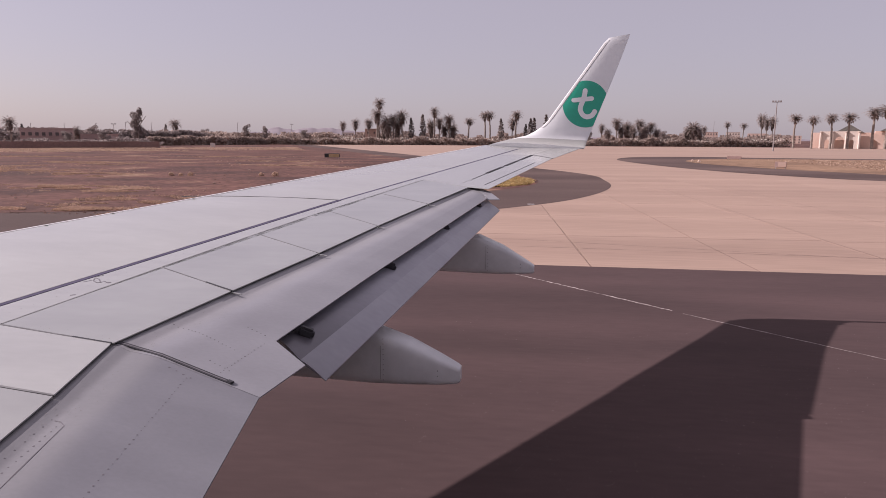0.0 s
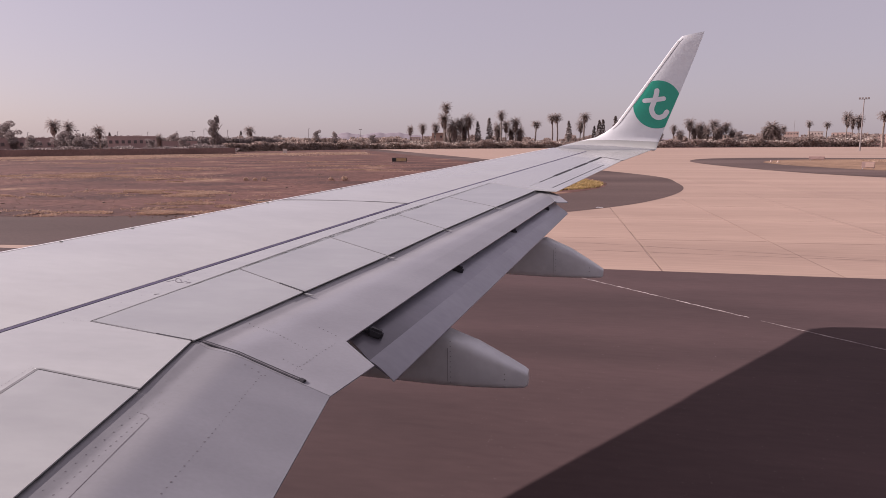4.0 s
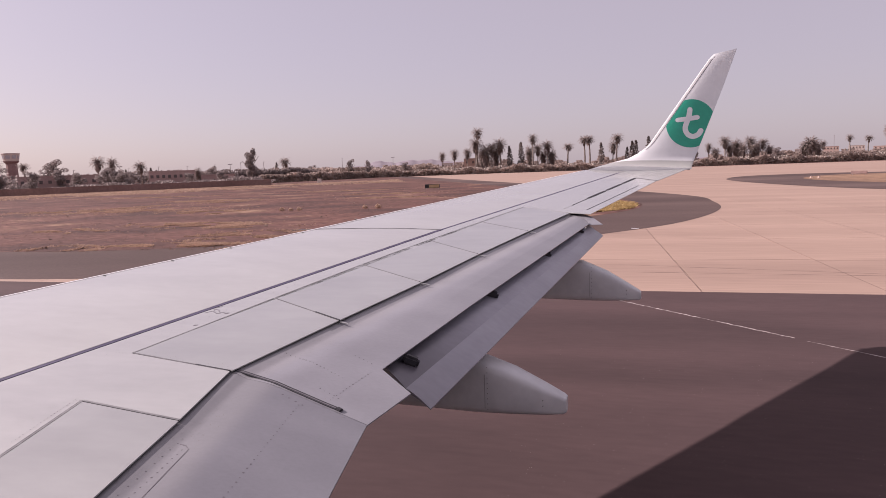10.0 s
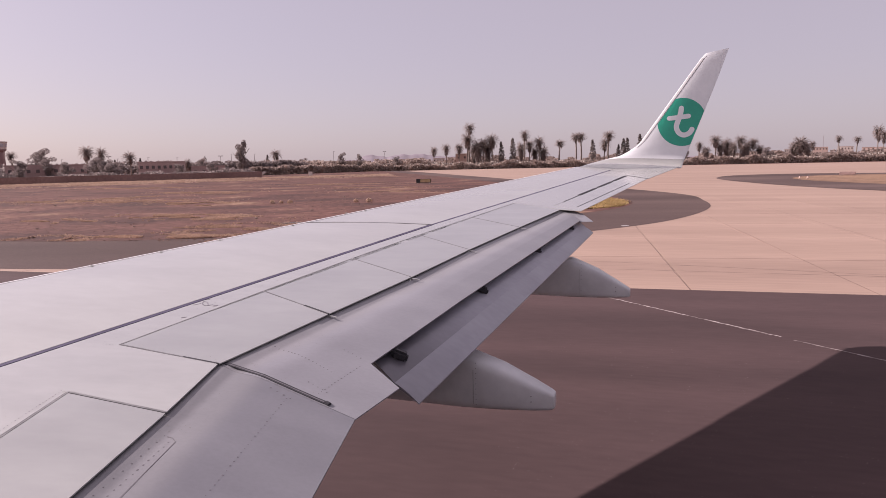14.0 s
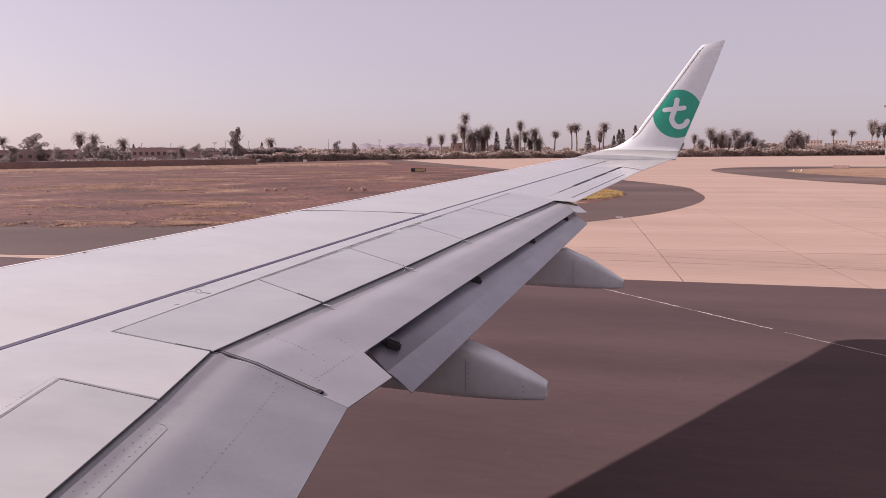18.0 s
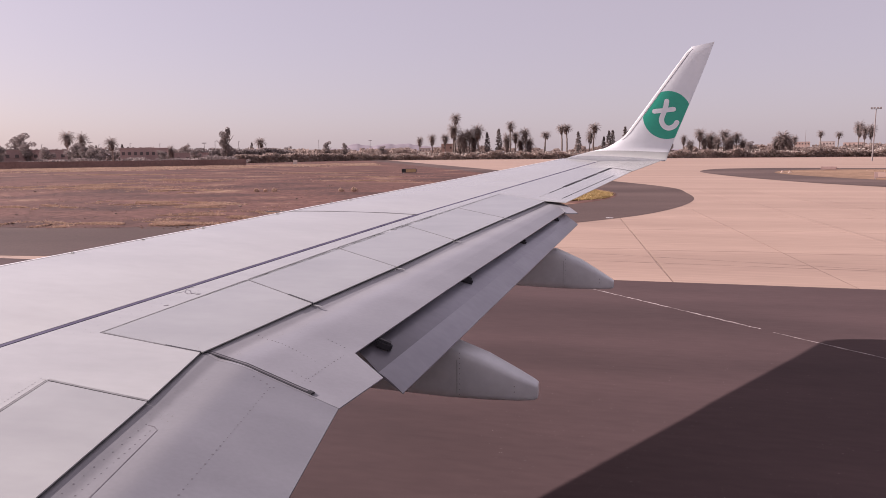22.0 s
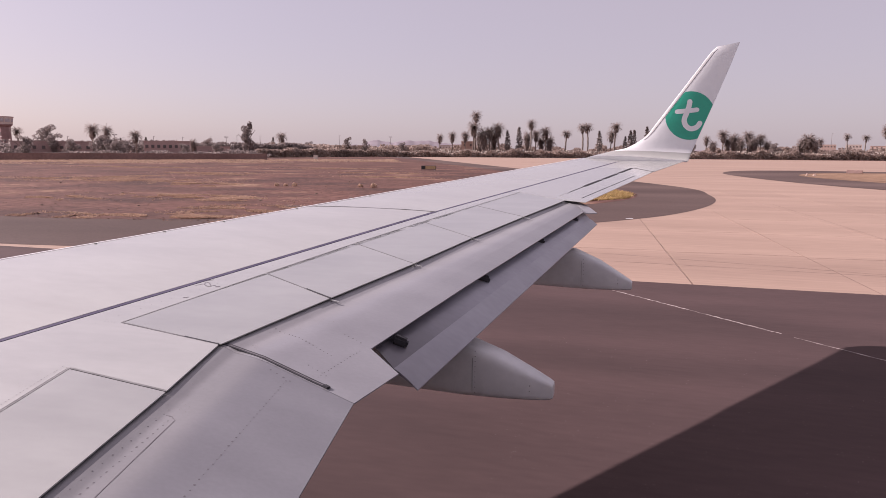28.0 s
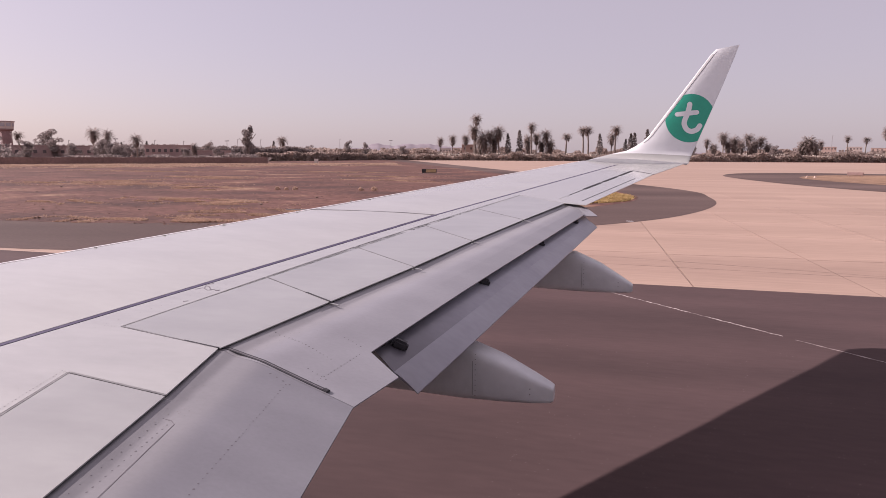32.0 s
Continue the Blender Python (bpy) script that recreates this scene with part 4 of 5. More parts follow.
for i, ((a, *_), (b, *_)) in enumerate(zip(sections, sections[1:])):
    for k in range(40):
        face = bm.faces.new((a[k], b[k], b[(k + 1) % 40], a[(k + 1) % 40]))
        face.material_index = 1 if i < 3 else 0
bm.faces.new(sections[0][0])
bm.faces.new(sections[-1][0][::-1])
bmesh.ops.recalc_face_normals(bm, faces=bm.faces)
winglet = smooth(part("winglet", bm, WHITE, airliner, "white upswept winglet with a green roundel"), 50)
winglet.data.materials.append(WING)


def on_winglet(x, z, lift):
    """A point on the winglet's inner face at that length and height."""
    for (_, l0, t0, n0), (_, l1, t1, n1) in zip(sections, sections[1:]):
        if l0.z <= z <= l1.z:
            f = (z - l0.z) / (l1.z - l0.z)
            l, t, n = l0.lerp(l1, f), t0.lerp(t1, f), n0.lerp(n1, f)
            cx = min(0.995, max(0.005, (x - l.x) / (t.x - l.x)))
            sn = math.sqrt(max(0, 1 - (1 - 2 * cx) ** 2))
            return Vector((x, l.y, z)) + n * (0.055 * (t.x - l.x) * sn * (1.25 - cx) + lift)
    return Vector((x, 16, z))


def span_at(z):
    for (_, l0, t0, _), (_, l1, t1, _) in zip(sections, sections[1:]):
        if l0.z <= z <= l1.z:
            f = (z - l0.z) / (l1.z - l0.z)
            return l0.lerp(l1, f).x, t0.lerp(t1, f).x
    return 0, 1


def emblem(name, strips, lift, mat):
    """A patch of paint on the winglet, from rows of (z, x from, x to)."""
    bm = bmesh.new()
    for rows in strips:
        old = None
        for z, xa, xb in rows:
            now = [bm.verts.new(on_winglet(xa + (xb - xa) * k / 8, z, lift)) for k in range(9)]
            if old:
                for k in range(8):
                    bm.faces.new((old[k], now[k], now[k + 1], old[k + 1]))
            old = now
    bmesh.ops.recalc_face_normals(bm, faces=bm.faces)
    return part(name, bm, mat, winglet)


rows = []
for k in range(30):
    z = 4.15 + 1.95 * k / 29
    l, t = span_at(z)
    rows.append((z, l + 0.070, l + 0.084))
emblem("leading_seam", [rows], 0.0035, SEAM)
EX, EZ, ER = 1.17, 4.68, 0.52
rows = []
for k in range(41):
    z = EZ - ER * math.cos(math.pi * k / 40) * 0.9995
    half = math.sqrt(max(0, ER * ER - (z - EZ) ** 2)) * 0.98
    l, t = span_at(z)
    xa, xb = max(EX - half, l + 0.088), min(EX + half, t - 0.004)
    if xb > xa + 0.002:
        rows.append((z, xa, xb))
emblem("green_roundel", [rows], 0.002, GREEN)


def stroke(path, w):
    """A rounded brush stroke on the winglet through points (x, z)."""
    bm = bmesh.new()
    dense = curve_through(path, 8)
    left, right = [], []
    for i, p in enumerate(dense):
        a, b = dense[max(i - 1, 0)], dense[min(i + 1, len(dense) - 1)]
        d = math.hypot(b[0] - a[0], b[1] - a[1])
        nx, nz = -(b[1] - a[1]) / d, (b[0] - a[0]) / d
        left.append(bm.verts.new(on_winglet(p[0] + nx * w, p[1] + nz * w, 0.0045)))
        right.append(bm.verts.new(on_winglet(p[0] - nx * w, p[1] - nz * w, 0.0045)))
    for i in range(len(dense) - 1):
        bm.faces.new((left[i], right[i], right[i + 1], left[i + 1]))
    for p in (dense[0], dense[-1]):
        ring = [bm.verts.new(on_winglet(p[0] + w * math.cos(a * 0.524), p[1] + w * math.sin(a * 0.524), 0.0048)) for a in range(12)]
        bm.faces.new(ring)
    bmesh.ops.recalc_face_normals(bm, faces=bm.faces)
    return part("emblem_stroke", bm, WHITE, winglet)


stroke([(EX - 0.012 + 0.93 * dx, EZ + dz) for dx, dz in ((-0.005, 0.295), (-0.02, 0.19), (-0.06, 0.06), (-0.105, -0.06), (-0.105, -0.15), (-0.045, -0.245), (0.06, -0.285), (0.175, -0.245), (0.235, -0.165))], 0.054)
stroke([(EX - 0.268, EZ + 0.080), (EX - 0.065, EZ + 0.098), (EX + 0.135, EZ + 0.122)], 0.050)
rows = []
for k in range(30):
    z = 4.15 + 1.9 * k / 29
    l, t = span_at(z)
    rows.append((z, l + 0.010, l + 0.068))
emblem("leading_strip", [rows], 0.003, BRIGHTEDGE)
bm = bmesh.new()
box(bm, 1.12, 15.62, 3.72, 0.10, 0.06, 0.08, 0.015)
part("tip_light", bm, STEEL, airliner, "small tail light housing at the wing tip")

# fuselage
FY, FZ, FR = -1.76, 3.40, 1.88
angles = [radians(a) for a in (-180, -165, -150, -135, -120, -105, -90, -75, -60, -45, -30, -15, 0, 8.5, 22.0, 35, 50, 65, 80, 95, 110, 125, 140, 155, 170)]
fus_x = [(-22.0, 0.12, -0.55), (-21.5, 0.42, -0.45), (-20.6, 0.75, -0.3), (-19.2, 0.93, -0.1), (-17.5, 1, 0), (-12, 1, 0), (-6, 1, 0), (-0.20, 1, 0), (0.20, 1, 0), (5, 1, 0), (7.5, 0.98, 0.05), (10, 0.86, 0.3), (12.5, 0.66, 0.7), (15, 0.40, 1.15), (16.6, 0.20, 1.4), (17.0, 0.1, 1.45)]
bm = bmesh.new()
loops = [[bm.verts.new((x, FY + FR * k * math.cos(a), FZ + dz + FR * k * math.sin(a))) for a in angles] for x, k, dz in fus_x]
na = len(angles)
for i, (a, b) in enumerate(zip(loops, loops[1:])):
    for k in range(na):
        if i == 7 and k == 13:
            continue                    # the cabin window's opening
        bm.faces.new((a[k], b[k], b[(k + 1) % na], a[(k + 1) % na]))
bm.faces.new(loops[0])
bm.faces.new(loops[-1][::-1])
bmesh.ops.recalc_face_normals(bm, faces=bm.faces)
fuselage = smooth(part("fuselage", bm, WHITE, airliner, "white fuselage with a row of cabin windows"), 40)
pane = None
for side in (1, -1):
    for k in range(-28, 17):
        x = k * 0.51
        if side == 1 and k == 0:
            continue
        a = radians(15) if side == 1 else radians(165)
        m = Matrix.Translation((x, FY + (FR + 0.002) * math.cos(a), FZ + (FR + 0.002) * math.sin(a))) @ Matrix.Rotation(a, 4, "X")
        if pane is None:
            bm = bmesh.new()
            rim = []
            for j in range(24):
                c, q = math.cos(math.pi * j / 12), math.sin(math.pi * j / 12)
                rim.append((0.125 * math.copysign(abs(c) ** 0.55, c), 0.18 * math.copysign(abs(q) ** 0.55, q)))
            front, back = ([bm.verts.new((px, py, pz)) for px, pz in rim] for py in (0.010, -0.030))
            for j in range(24):
                bm.faces.new((front[j], front[(j + 1) % 24], back[(j + 1) % 24], back[j]))
            bm.faces.new(front)
            bm.faces.new(back[::-1])
            bmesh.ops.recalc_face_normals(bm, faces=bm.faces)
            pane = part("cabin_window", bm, GLASS_DARK, fuselage)
            pane.matrix_basis = m
        else:
            again(pane, m, fuselage)


def blade(name, root, tip, mat, parent, label, thick=0.10):
    """A tapered surface between a root chord and a tip chord, each (front, rear) as points."""
    bm = bmesh.new()
    loops = []
    for k in range(7):
        t = k / 6
        f = Vector(root[0]).lerp(Vector(tip[0]), t)
        r = Vector(root[1]).lerp(Vector(tip[1]), t)
        across = (Vector(tip[0]) - Vector(root[0])).cross(r - f).normalized()
        c = (r - f).length
        ring = []
        for j in range(12):
            a = 2 * math.pi * j / 12
            cx = 0.5 - 0.5 * math.cos(a)
            ring.append(bm.verts.new(f.lerp(r, cx) + across * (thick * 0.5 * c * math.sin(a) * (1.3 - cx))))
        loops.append(ring)
    for a, b in zip(loops, loops[1:]):
        for j in range(12):
            bm.faces.new((a[j], b[j], b[(j + 1) % 12], a[(j + 1) % 12]))
    bm.faces.new(loops[0])
    bm.faces.new(loops[-1][::-1])
    bmesh.ops.recalc_face_normals(bm, faces=bm.faces)
    return smooth(part(name, bm, mat, parent, label), 50)


blade("tail_fin", [(9.0, FY, 5.0), (15.3, FY, 5.2)], [(15.2, FY, 12.3), (17.6, FY, 12.3)], WHITE, airliner, "white swept tail fin")
for s in (1, -1):
    blade("tailplane", [(12.4, FY + s * 0.5, 4.7), (16.2, FY + s * 0.5, 4.7)], [(17.0, FY + s * 7.1, 5.5), (18.4, FY + s * 7.1, 5.5)], WING, airliner, "light grey tailplane")
blade("port_wing", [(-9.8, FY - 1.5, 2.0), (-2.0, FY - 1.5, 1.95)], [(-1.0, FY - 17.2, 3.75), (0.9, FY - 17.2, 3.75)], WING, airliner, "light grey swept wing", 0.11)
for s in (1, -1):
    y = FY + s * 4.83
    bm = bmesh.new()
    tube(bm, [((-11.3, y, 1.52), 0.80, 0.78), ((-11.1, y, 1.52), 0.97, 0.95), ((-10.0, y, 1.52), 1.03, 1.0), ((-8.2, y, 1.55), 0.95, 0.95), ((-7.0, y, 1.6), 0.66, 0.66), ((-6.2, y, 1.62), 0.36, 0.36)], 24)
    smooth(part("engine_nacelle", bm, WHITE, airliner, "white engine nacelle under the wing"), 50)
    bm = bmesh.new()
    box(bm, -7.9, y, 2.35, 3.4, 0.34, 0.75, 0.1)
    part("engine_pylon", bm, WING, airliner)
    bm = bmesh.new()
    post(bm, -3.2, FY + s * 2.86, 0.5, 2.1, 0.10, 0.12)
    leg = part("gear_leg", bm, STEEL, airliner, "main landing gear leg")
    for dy in (-0.43, 0.43):
        bm = bmesh.new()
        bmesh.ops.create_cone(bm, cap_ends=True, segments=28, radius1=0.56, radius2=0.56, depth=0.36, matrix=Matrix.Translation((-3.2, FY + s * 2.86 + dy, 0.565)) @ Matrix.Rotation(radians(90), 4, "X"))
        bmesh.ops.bevel(bm, geom=[e for e in bm.edges if len(e.link_faces) == 2 and e.calc_face_angle() > 1.0], offset=0.09, segments=3, affect="EDGES")
        part("wheel", bm, TYRE, leg)
bm = bmesh.new()
post(bm, -18.4, FY, 0.4, 2.0, 0.07, 0.09)
leg = part("nose_gear_leg", bm, STEEL, airliner, "nose landing gear leg")
for dy in (-0.2, 0.2):
    bm = bmesh.new()
    bmesh.ops.create_cone(bm, cap_ends=True, segments=24, radius1=0.34, radius2=0.34, depth=0.2, matrix=Matrix.Translation((-18.4, FY + dy, 0.345)) @ Matrix.Rotation(radians(90), 4, "X"))
    part("wheel", bm, TYRE, leg)


# ---- trees, hedge, buildings ----
def palm_model(seed, height, crown, fronds, droop, skirt):
    r = random.Random(seed)
    palm = tagged(new("palm_tree"), "tall green date palm with haze-paled fronds and a slim trunk", "palm tree", "palms along the airfield boundary")
    bm = bmesh.new()
    tube_r = 0.016 * height + 0.12
    for k in range(6):
        z0, z1 = height * k / 6, height * (k + 1) / 6
        post(bm, 0.012 * height * math.sin(k * 0.8), 0, z0, z1 + 0.02, tube_r * (1.25 - 0.09 * k), tube_r * (1.2 - 0.09 * k), 8)
    part("trunk", bm, BARK, palm)
    bm = bmesh.new()
    hx = 0.012 * height * math.sin(4)
    for k in range(fronds):
        a = 2.4 * k + r.uniform(-0.3, 0.3)
        rise = -1.0 + 2.55 * (k + 0.5) / fronds
        length = crown * r.uniform(0.75, 1.05)
        px, pz, tilt = 0.15, 0.0, rise
        spine = [(px, pz)]
        for j in range(6):
            px += length / 6 * math.cos(tilt)
            pz += length / 6 * math.sin(tilt)
            tilt -= droop * r.uniform(0.7, 1.2)
            spine.append((px, pz))
        ca, sa = math.cos(a), math.sin(a)
        for j in range(13):
            f = 0.4 + 5.5 * j / 12
            i0 = min(5, int(f))
            q = f - i0
            sx = spine[i0][0] * (1 - q) + spine[i0 + 1][0] * q
            sz = spine[i0][1] * (1 - q) + spine[i0 + 1][1] * q
            ll = crown * 0.25 * (1.1 - 0.8 * abs(f / 6 - 0.45)) * r.uniform(0.8, 1.15)
            for s in (1, -1):
                tip = (sx + ll * 0.6, s * ll * 0.7, sz - ll * r.uniform(0.2, 0.6))
                b0, b1 = (sx - 0.05 * crown, 0, sz + 0.015 * crown), (sx + 0.05 * crown, 0, sz - 0.015 * crown)
                bm.faces.new([bm.verts.new((hx + x * ca - y * sa, x * sa + y * ca, height + z)) for x, y, z in (b0, b1, tip)])
    for k in range(skirt):
        a, z = r.uniform(0, 6.28), height - r.uniform(0.3, crown * 0.9)
        w, h = crown * 0.16, crown * r.uniform(0.25, 0.45)
        d = tube_r + r.uniform(0.1, crown * 0.28)
        bm.faces.new([bm.verts.new((hx + d * math.cos(a) + q * -math.sin(a), d * math.sin(a) + q * math.cos(a), z - e)) for q, e in ((-w, 0), (w, 0), (0, h))])
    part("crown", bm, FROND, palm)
    return palm


def leaf_cloud(bm, r, cx, cy, cz, rx, ry, rz, count, size):
    for _ in range(count):
        d = Vector((r.gauss(0, 1), r.gauss(0, 1), r.gauss(0, 1))).normalized() * r.uniform(0.45, 1.0) ** 0.5
        p = Vector((cx + d.x * rx, cy + d.y * ry, cz + d.z * rz))
        n = (d + Vector((r.gauss(0, 0.6), r.gauss(0, 0.6), r.gauss(0, 0.6)))).normalized()
        u = n.orthogonal().normalized()
        v = n.cross(u)
        s = size * r.uniform(0.5, 1.3)
        k = r.uniform(0.5, 1.0)
        bm.faces.new([bm.verts.new(p + u * (s * math.cos(t) * k) + v * (s * math.sin(t))) for t in (0.2, 1.9, 3.3, 4.9)])


def broad_model(seed, height, spread_x):
    r = random.Random(seed)
    tree = tagged(new("broadleaf_tree"), "dark broadleaf tree with an uneven crown paled for haze", "tree", "trees along the airfield boundary")
    bm = bmesh.new()
    post(bm, 0, 0, 0, height * 0.55, 0.035 * height, 0.018 * height)
    for k in range(5):
        a = k * 1.3
        limb = bmesh.ops.create_cone(bm, cap_ends=True, segments=6, radius1=0.014 * height, radius2=0.005 * height, depth=height * 0.4)
        m = Matrix.Translation((0, 0, height * (0.3 + 0.06 * k))) @ Matrix.Rotation(a, 4, "Z") @ Matrix.Rotation(radians(38), 4, "Y") @ Matrix.Translation((0, 0, height * 0.2))
        bmesh.ops.transform(bm, matrix=m, verts=limb["verts"])
    part("trunk", bm, BARK, tree)
    bm = bmesh.new()
    for k in range(13):
        z = height * (0.28 + 0.66 * k / 12)
        w = spread_x * (0.55 + 0.5 * math.sin(math.pi * (0.12 + 0.8 * k / 12)))
        leaf_cloud(bm, r, r.uniform(-0.5, 0.5) * w, r.uniform(-0.5, 0.5) * w, z, w * 0.55, w * 0.55, height * 0.10, 240, height * 0.018)
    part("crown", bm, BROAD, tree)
    return tree


def cypress_model(seed, height):
    r = random.Random(seed)
    tree = tagged(new("cypress"), "dark narrow columnar cypress", "tree", "cypresses along the airfield boundary")
    bm = bmesh.new()
    post(bm, 0, 0, 0, height * 0.8, 0.22, 0.06, 7)
    part("trunk", bm, BARK, tree)
    bm = bmesh.new()
    for k in range(16):
        t = k / 15
        w = height * 0.085 * (math.sin(math.pi * (0.16 + 0.80 * t)) ** 0.8) + 0.1
        leaf_cloud(bm, r, r.uniform(-0.2, 0.2), r.uniform(-0.2, 0.2), height * (0.05 + 0.93 * t), w, w, height * 0.05, 42, height * 0.025)
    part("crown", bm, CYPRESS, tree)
    return tree


palms = [palm_model(1, 20.0, 4.0, 44, 0.18, 16), palm_model(2, 15.0, 4.8, 54, 0.18, 40), palm_model(3, 22.0, 3.8, 44, 0.19, 12), palm_model(4, 10.0, 5.8, 80, 0.16, 110)]
used = [False] * 4


def put(models, taken, kind, bearing, far, height, own, wide=1.0):
    """Stand a copy of a model on the ground, scaled to that height."""
    x, y = spot(bearing, far)
    s = height / own[kind]
    m = pose(x, y, -0.10, 0, 0, (bearing * 97.0) % 360) @ Matrix.Diagonal((s * wide, s * wide, s, 1))
    if not taken[kind]:
        taken[kind] = True
        models[kind].matrix_basis = m
        return models[kind]
    return place_copy(models[kind], m)


def place_copy(ob, m):
    c = copy_thing(ob, Matrix())
    c.matrix_basis = m
    return c


PALM_TOPS = (22.8, 18.4, 24.6, 14.6)
for bearing, far, height, kind, wide in (
        (-43.15, 305, 13.8, 1, 0.95), (-42.2, 308, 13.2, 1, 0.85), (-40.25, 291, 11.0, 1, 1.1), (-29.2, 433, 14.3, 1, 1.2), (-16.1, 432, 14.6, 1, 0.8), (-15.05, 430, 16.0, 1, 0.85), (-13.95, 432, 16.4, 1, 0.85), (-36.1, 300, 8.2, 3, 0.6),
        (-13.1, 420, 28.2, 2, 1.1), (-13.25, 416, 22.0, 1, 0.9), (-12.4, 415, 18.0, 3, 0.8), (-11.9, 416, 18.6, 1, 0.9), (-11.2, 416, 21.0, 1, 1.0), (-8.45, 423, 23.3, 0, 1.0)):
    put(palms, used, kind, bearing, far, height, PALM_TOPS, wide)
for bearing, far, height, kind, wide in (
        (-8.75, 428, 16.4, 3, 0.6), (-8.05, 428, 17.4, 1, 0.9), (-7.25, 424, 18.9, 1, 1.0), (-6.9, 428, 13.5, 3, 0.8), (-5.55, 426, 16.9, 0, 1.5), (-4.2, 438, 21.4, 0, 1.2), (-3.8, 443, 21.9, 0, 1.2), (-1.6, 432, 21.7, 0, 1.3),
        (-1.9, 436, 17.3, 1, 0.9), (5.4, 448, 14.0, 1, 0.8), (6.6, 452, 17.7, 1, 1.0), (7.4, 460, 16.0, 3, 0.7), (8.4, 458, 17.1, 1, 1.05)):
    put(palms, used, kind, bearing, far, height, PALM_TOPS, wide)
for bearing, far, height, kind, wide in (
        (9.3, 461, 15.5, 1, 1.0), (12.5, 468, 15.6, 3, 1.1), (13.3, 483, 13.2, 1, 0.8), (8.9, 455, 14.0, 3, 0.65), (7.9, 450, 13.0, 3, 0.7), (15.0, 496, 16.3, 0, 1.05), (16.15, 514, 15.7, 0, 1.25), (17.4, 498, 21.6, 1, 0.72), (17.75, 495, 18.6, 1, 0.66), (18.15, 495, 19.6, 1, 0.72),
        (19.6, 380, 17.0, 0, 1.4), (20.8, 376, 16.0, 0, 1.4), (22.0, 380, 17.0, 0, 1.4), (23.1, 382, 17.5, 0, 1.5), (24.6, 385, 20.0, 0, 1.5), (25.4, 384, 21.0, 0, 1.5)):
    put(palms, used, kind, bearing, far, height, PALM_TOPS, wide)
for bearing, far, height, wide in ((5.9, 446, 11.0, 0.8), (6.95, 455, 13.5, 0.75), (7.7, 462, 14.0, 0.8), (8.65, 452, 12.5, 0.8), (9.75, 458, 11.5, 0.8), (12.1, 470, 12.0, 0.9), (12.95, 476, 12.5, 0.8), (-12.7, 424, 15.0, 0.7), (-11.55, 420, 16.0, 0.7), (-7.6, 430, 13.0, 0.75)):
    put(palms, used, 3, bearing, far, height, PALM_TOPS, wide)
for bearing, far, height in ((-52.0, 345, 14.5), (-51.2, 350, 17.5), (-50.2, 352, 13.0), (-49.6, 352, 14.0), (-54.0, 340, 13.0), (-47.9, 352, 13.0)):
    put(palms, used, 0, bearing, far, height, PALM_TOPS, 1.4)
broads = [broad_model(5, 14.0, 4.2), broad_model(6, 16.0, 3.1)]
used_b = [False] * 2
for bearing, far, height, kind, wide in ((-46.05, 317, 13.4, 0, 1.3), (-31.95, 314, 16.2, 1, 1.0), (-22.4, 428, 11.0, 0, 0.9), (-23.8, 425, 12.0, 0, 0.9), (-45.6, 300, 9.5, 0, 1.3), (-41.9, 280, 8.0, 0, 1.4), (-35.0, 300, 8.5, 0, 1.2),
                                         (-19.2, 428, 9.0, 0, 1.2), (-27.0, 425, 9.0, 0, 1.3), (1.6, 425, 11.0, 0, 1.0), (4.2, 430, 10.0, 0, 1.3), (10.3, 440, 9.5, 0, 1.4), (-44.6, 292, 7.5, 0, 1.4), (-42.6, 284, 9.0, 0, 1.5), (-41.4, 276, 7.0, 0, 1.7), (-47.6, 290, 8.5, 0, 1.4), (-49.4, 300, 10.0, 0, 1.3), (-36.8, 280, 6.0, 0, 1.5), (-34.2, 276, 6.5, 0, 1.5)):
    put(broads, used_b, kind, bearing, far, height, (14.6, 16.6), wide)
cyps = [cypress_model(8, 16.0)]
used_c = [False]
for bearing, far, height in ((-10.4, 416, 16.0), (-9.45, 412, 17.8), (-2.85, 419, 15.9), (-0.4, 429, 16.4), (-0.1, 435, 16.9), (0.9, 428, 18.6), (-0.8, 432, 13.0), (-11.6, 425, 12.0), (2.4, 430, 17.0), (-39.5, 300, 8.4), (-41.3, 300, 8.0), (-29.9, 420, 11.0)):
    put(cyps, used_c, 0, bearing, far, height, (16.2,), 1.35)


def bushes(name, spans, mat, label, seed, per_metre, low, tall, size, depth):
    """A run of shrubs along lines given by bearing and distance at both ends."""
    r = random.Random(seed)
    verts, faces = [], []
    for b0, d0, b1, d1 in spans:
        p, q = Vector(spot(b0, d0)), Vector(spot(b1, d1))
        length = (q - p).length
        for _ in range(int(length * per_metre)):
            t = r.random()
            base = p.lerp(q, t)
            lump = 0.55 + 0.45 * noise.noise((base.x * 0.11, base.y * 0.11, seed)) + 0.25 * noise.noise((base.x * 0.4, base.y * 0.4, seed + 5))
            h = low + (tall - low) * max(0.05, lump) * (1 - r.random() ** 2.2)
            x, y, z = base.x + r.gauss(0, 0.6), base.y + r.uniform(-depth, depth), h - 0.2
            n = Vector((r.gauss(0, 0.7), r.gauss(-0.7, 0.5), r.gauss(0.3, 0.6))).normalized()
            u = n.orthogonal().normalized()
            v = n.cross(u)
            s = size * r.uniform(0.5, 1.3)
            k = len(verts)
            c = Vector((x, y, z))
            verts += [tuple(c + u * s * math.cos(a) + v * s * math.sin(a)) for a in (0.2, 1.8, 3.2, 4.9)]
            faces.append((k, k + 1, k + 2, k + 3))
    return tagged(raw(name, verts, faces, mat), label, "hedge", kind="stuff")


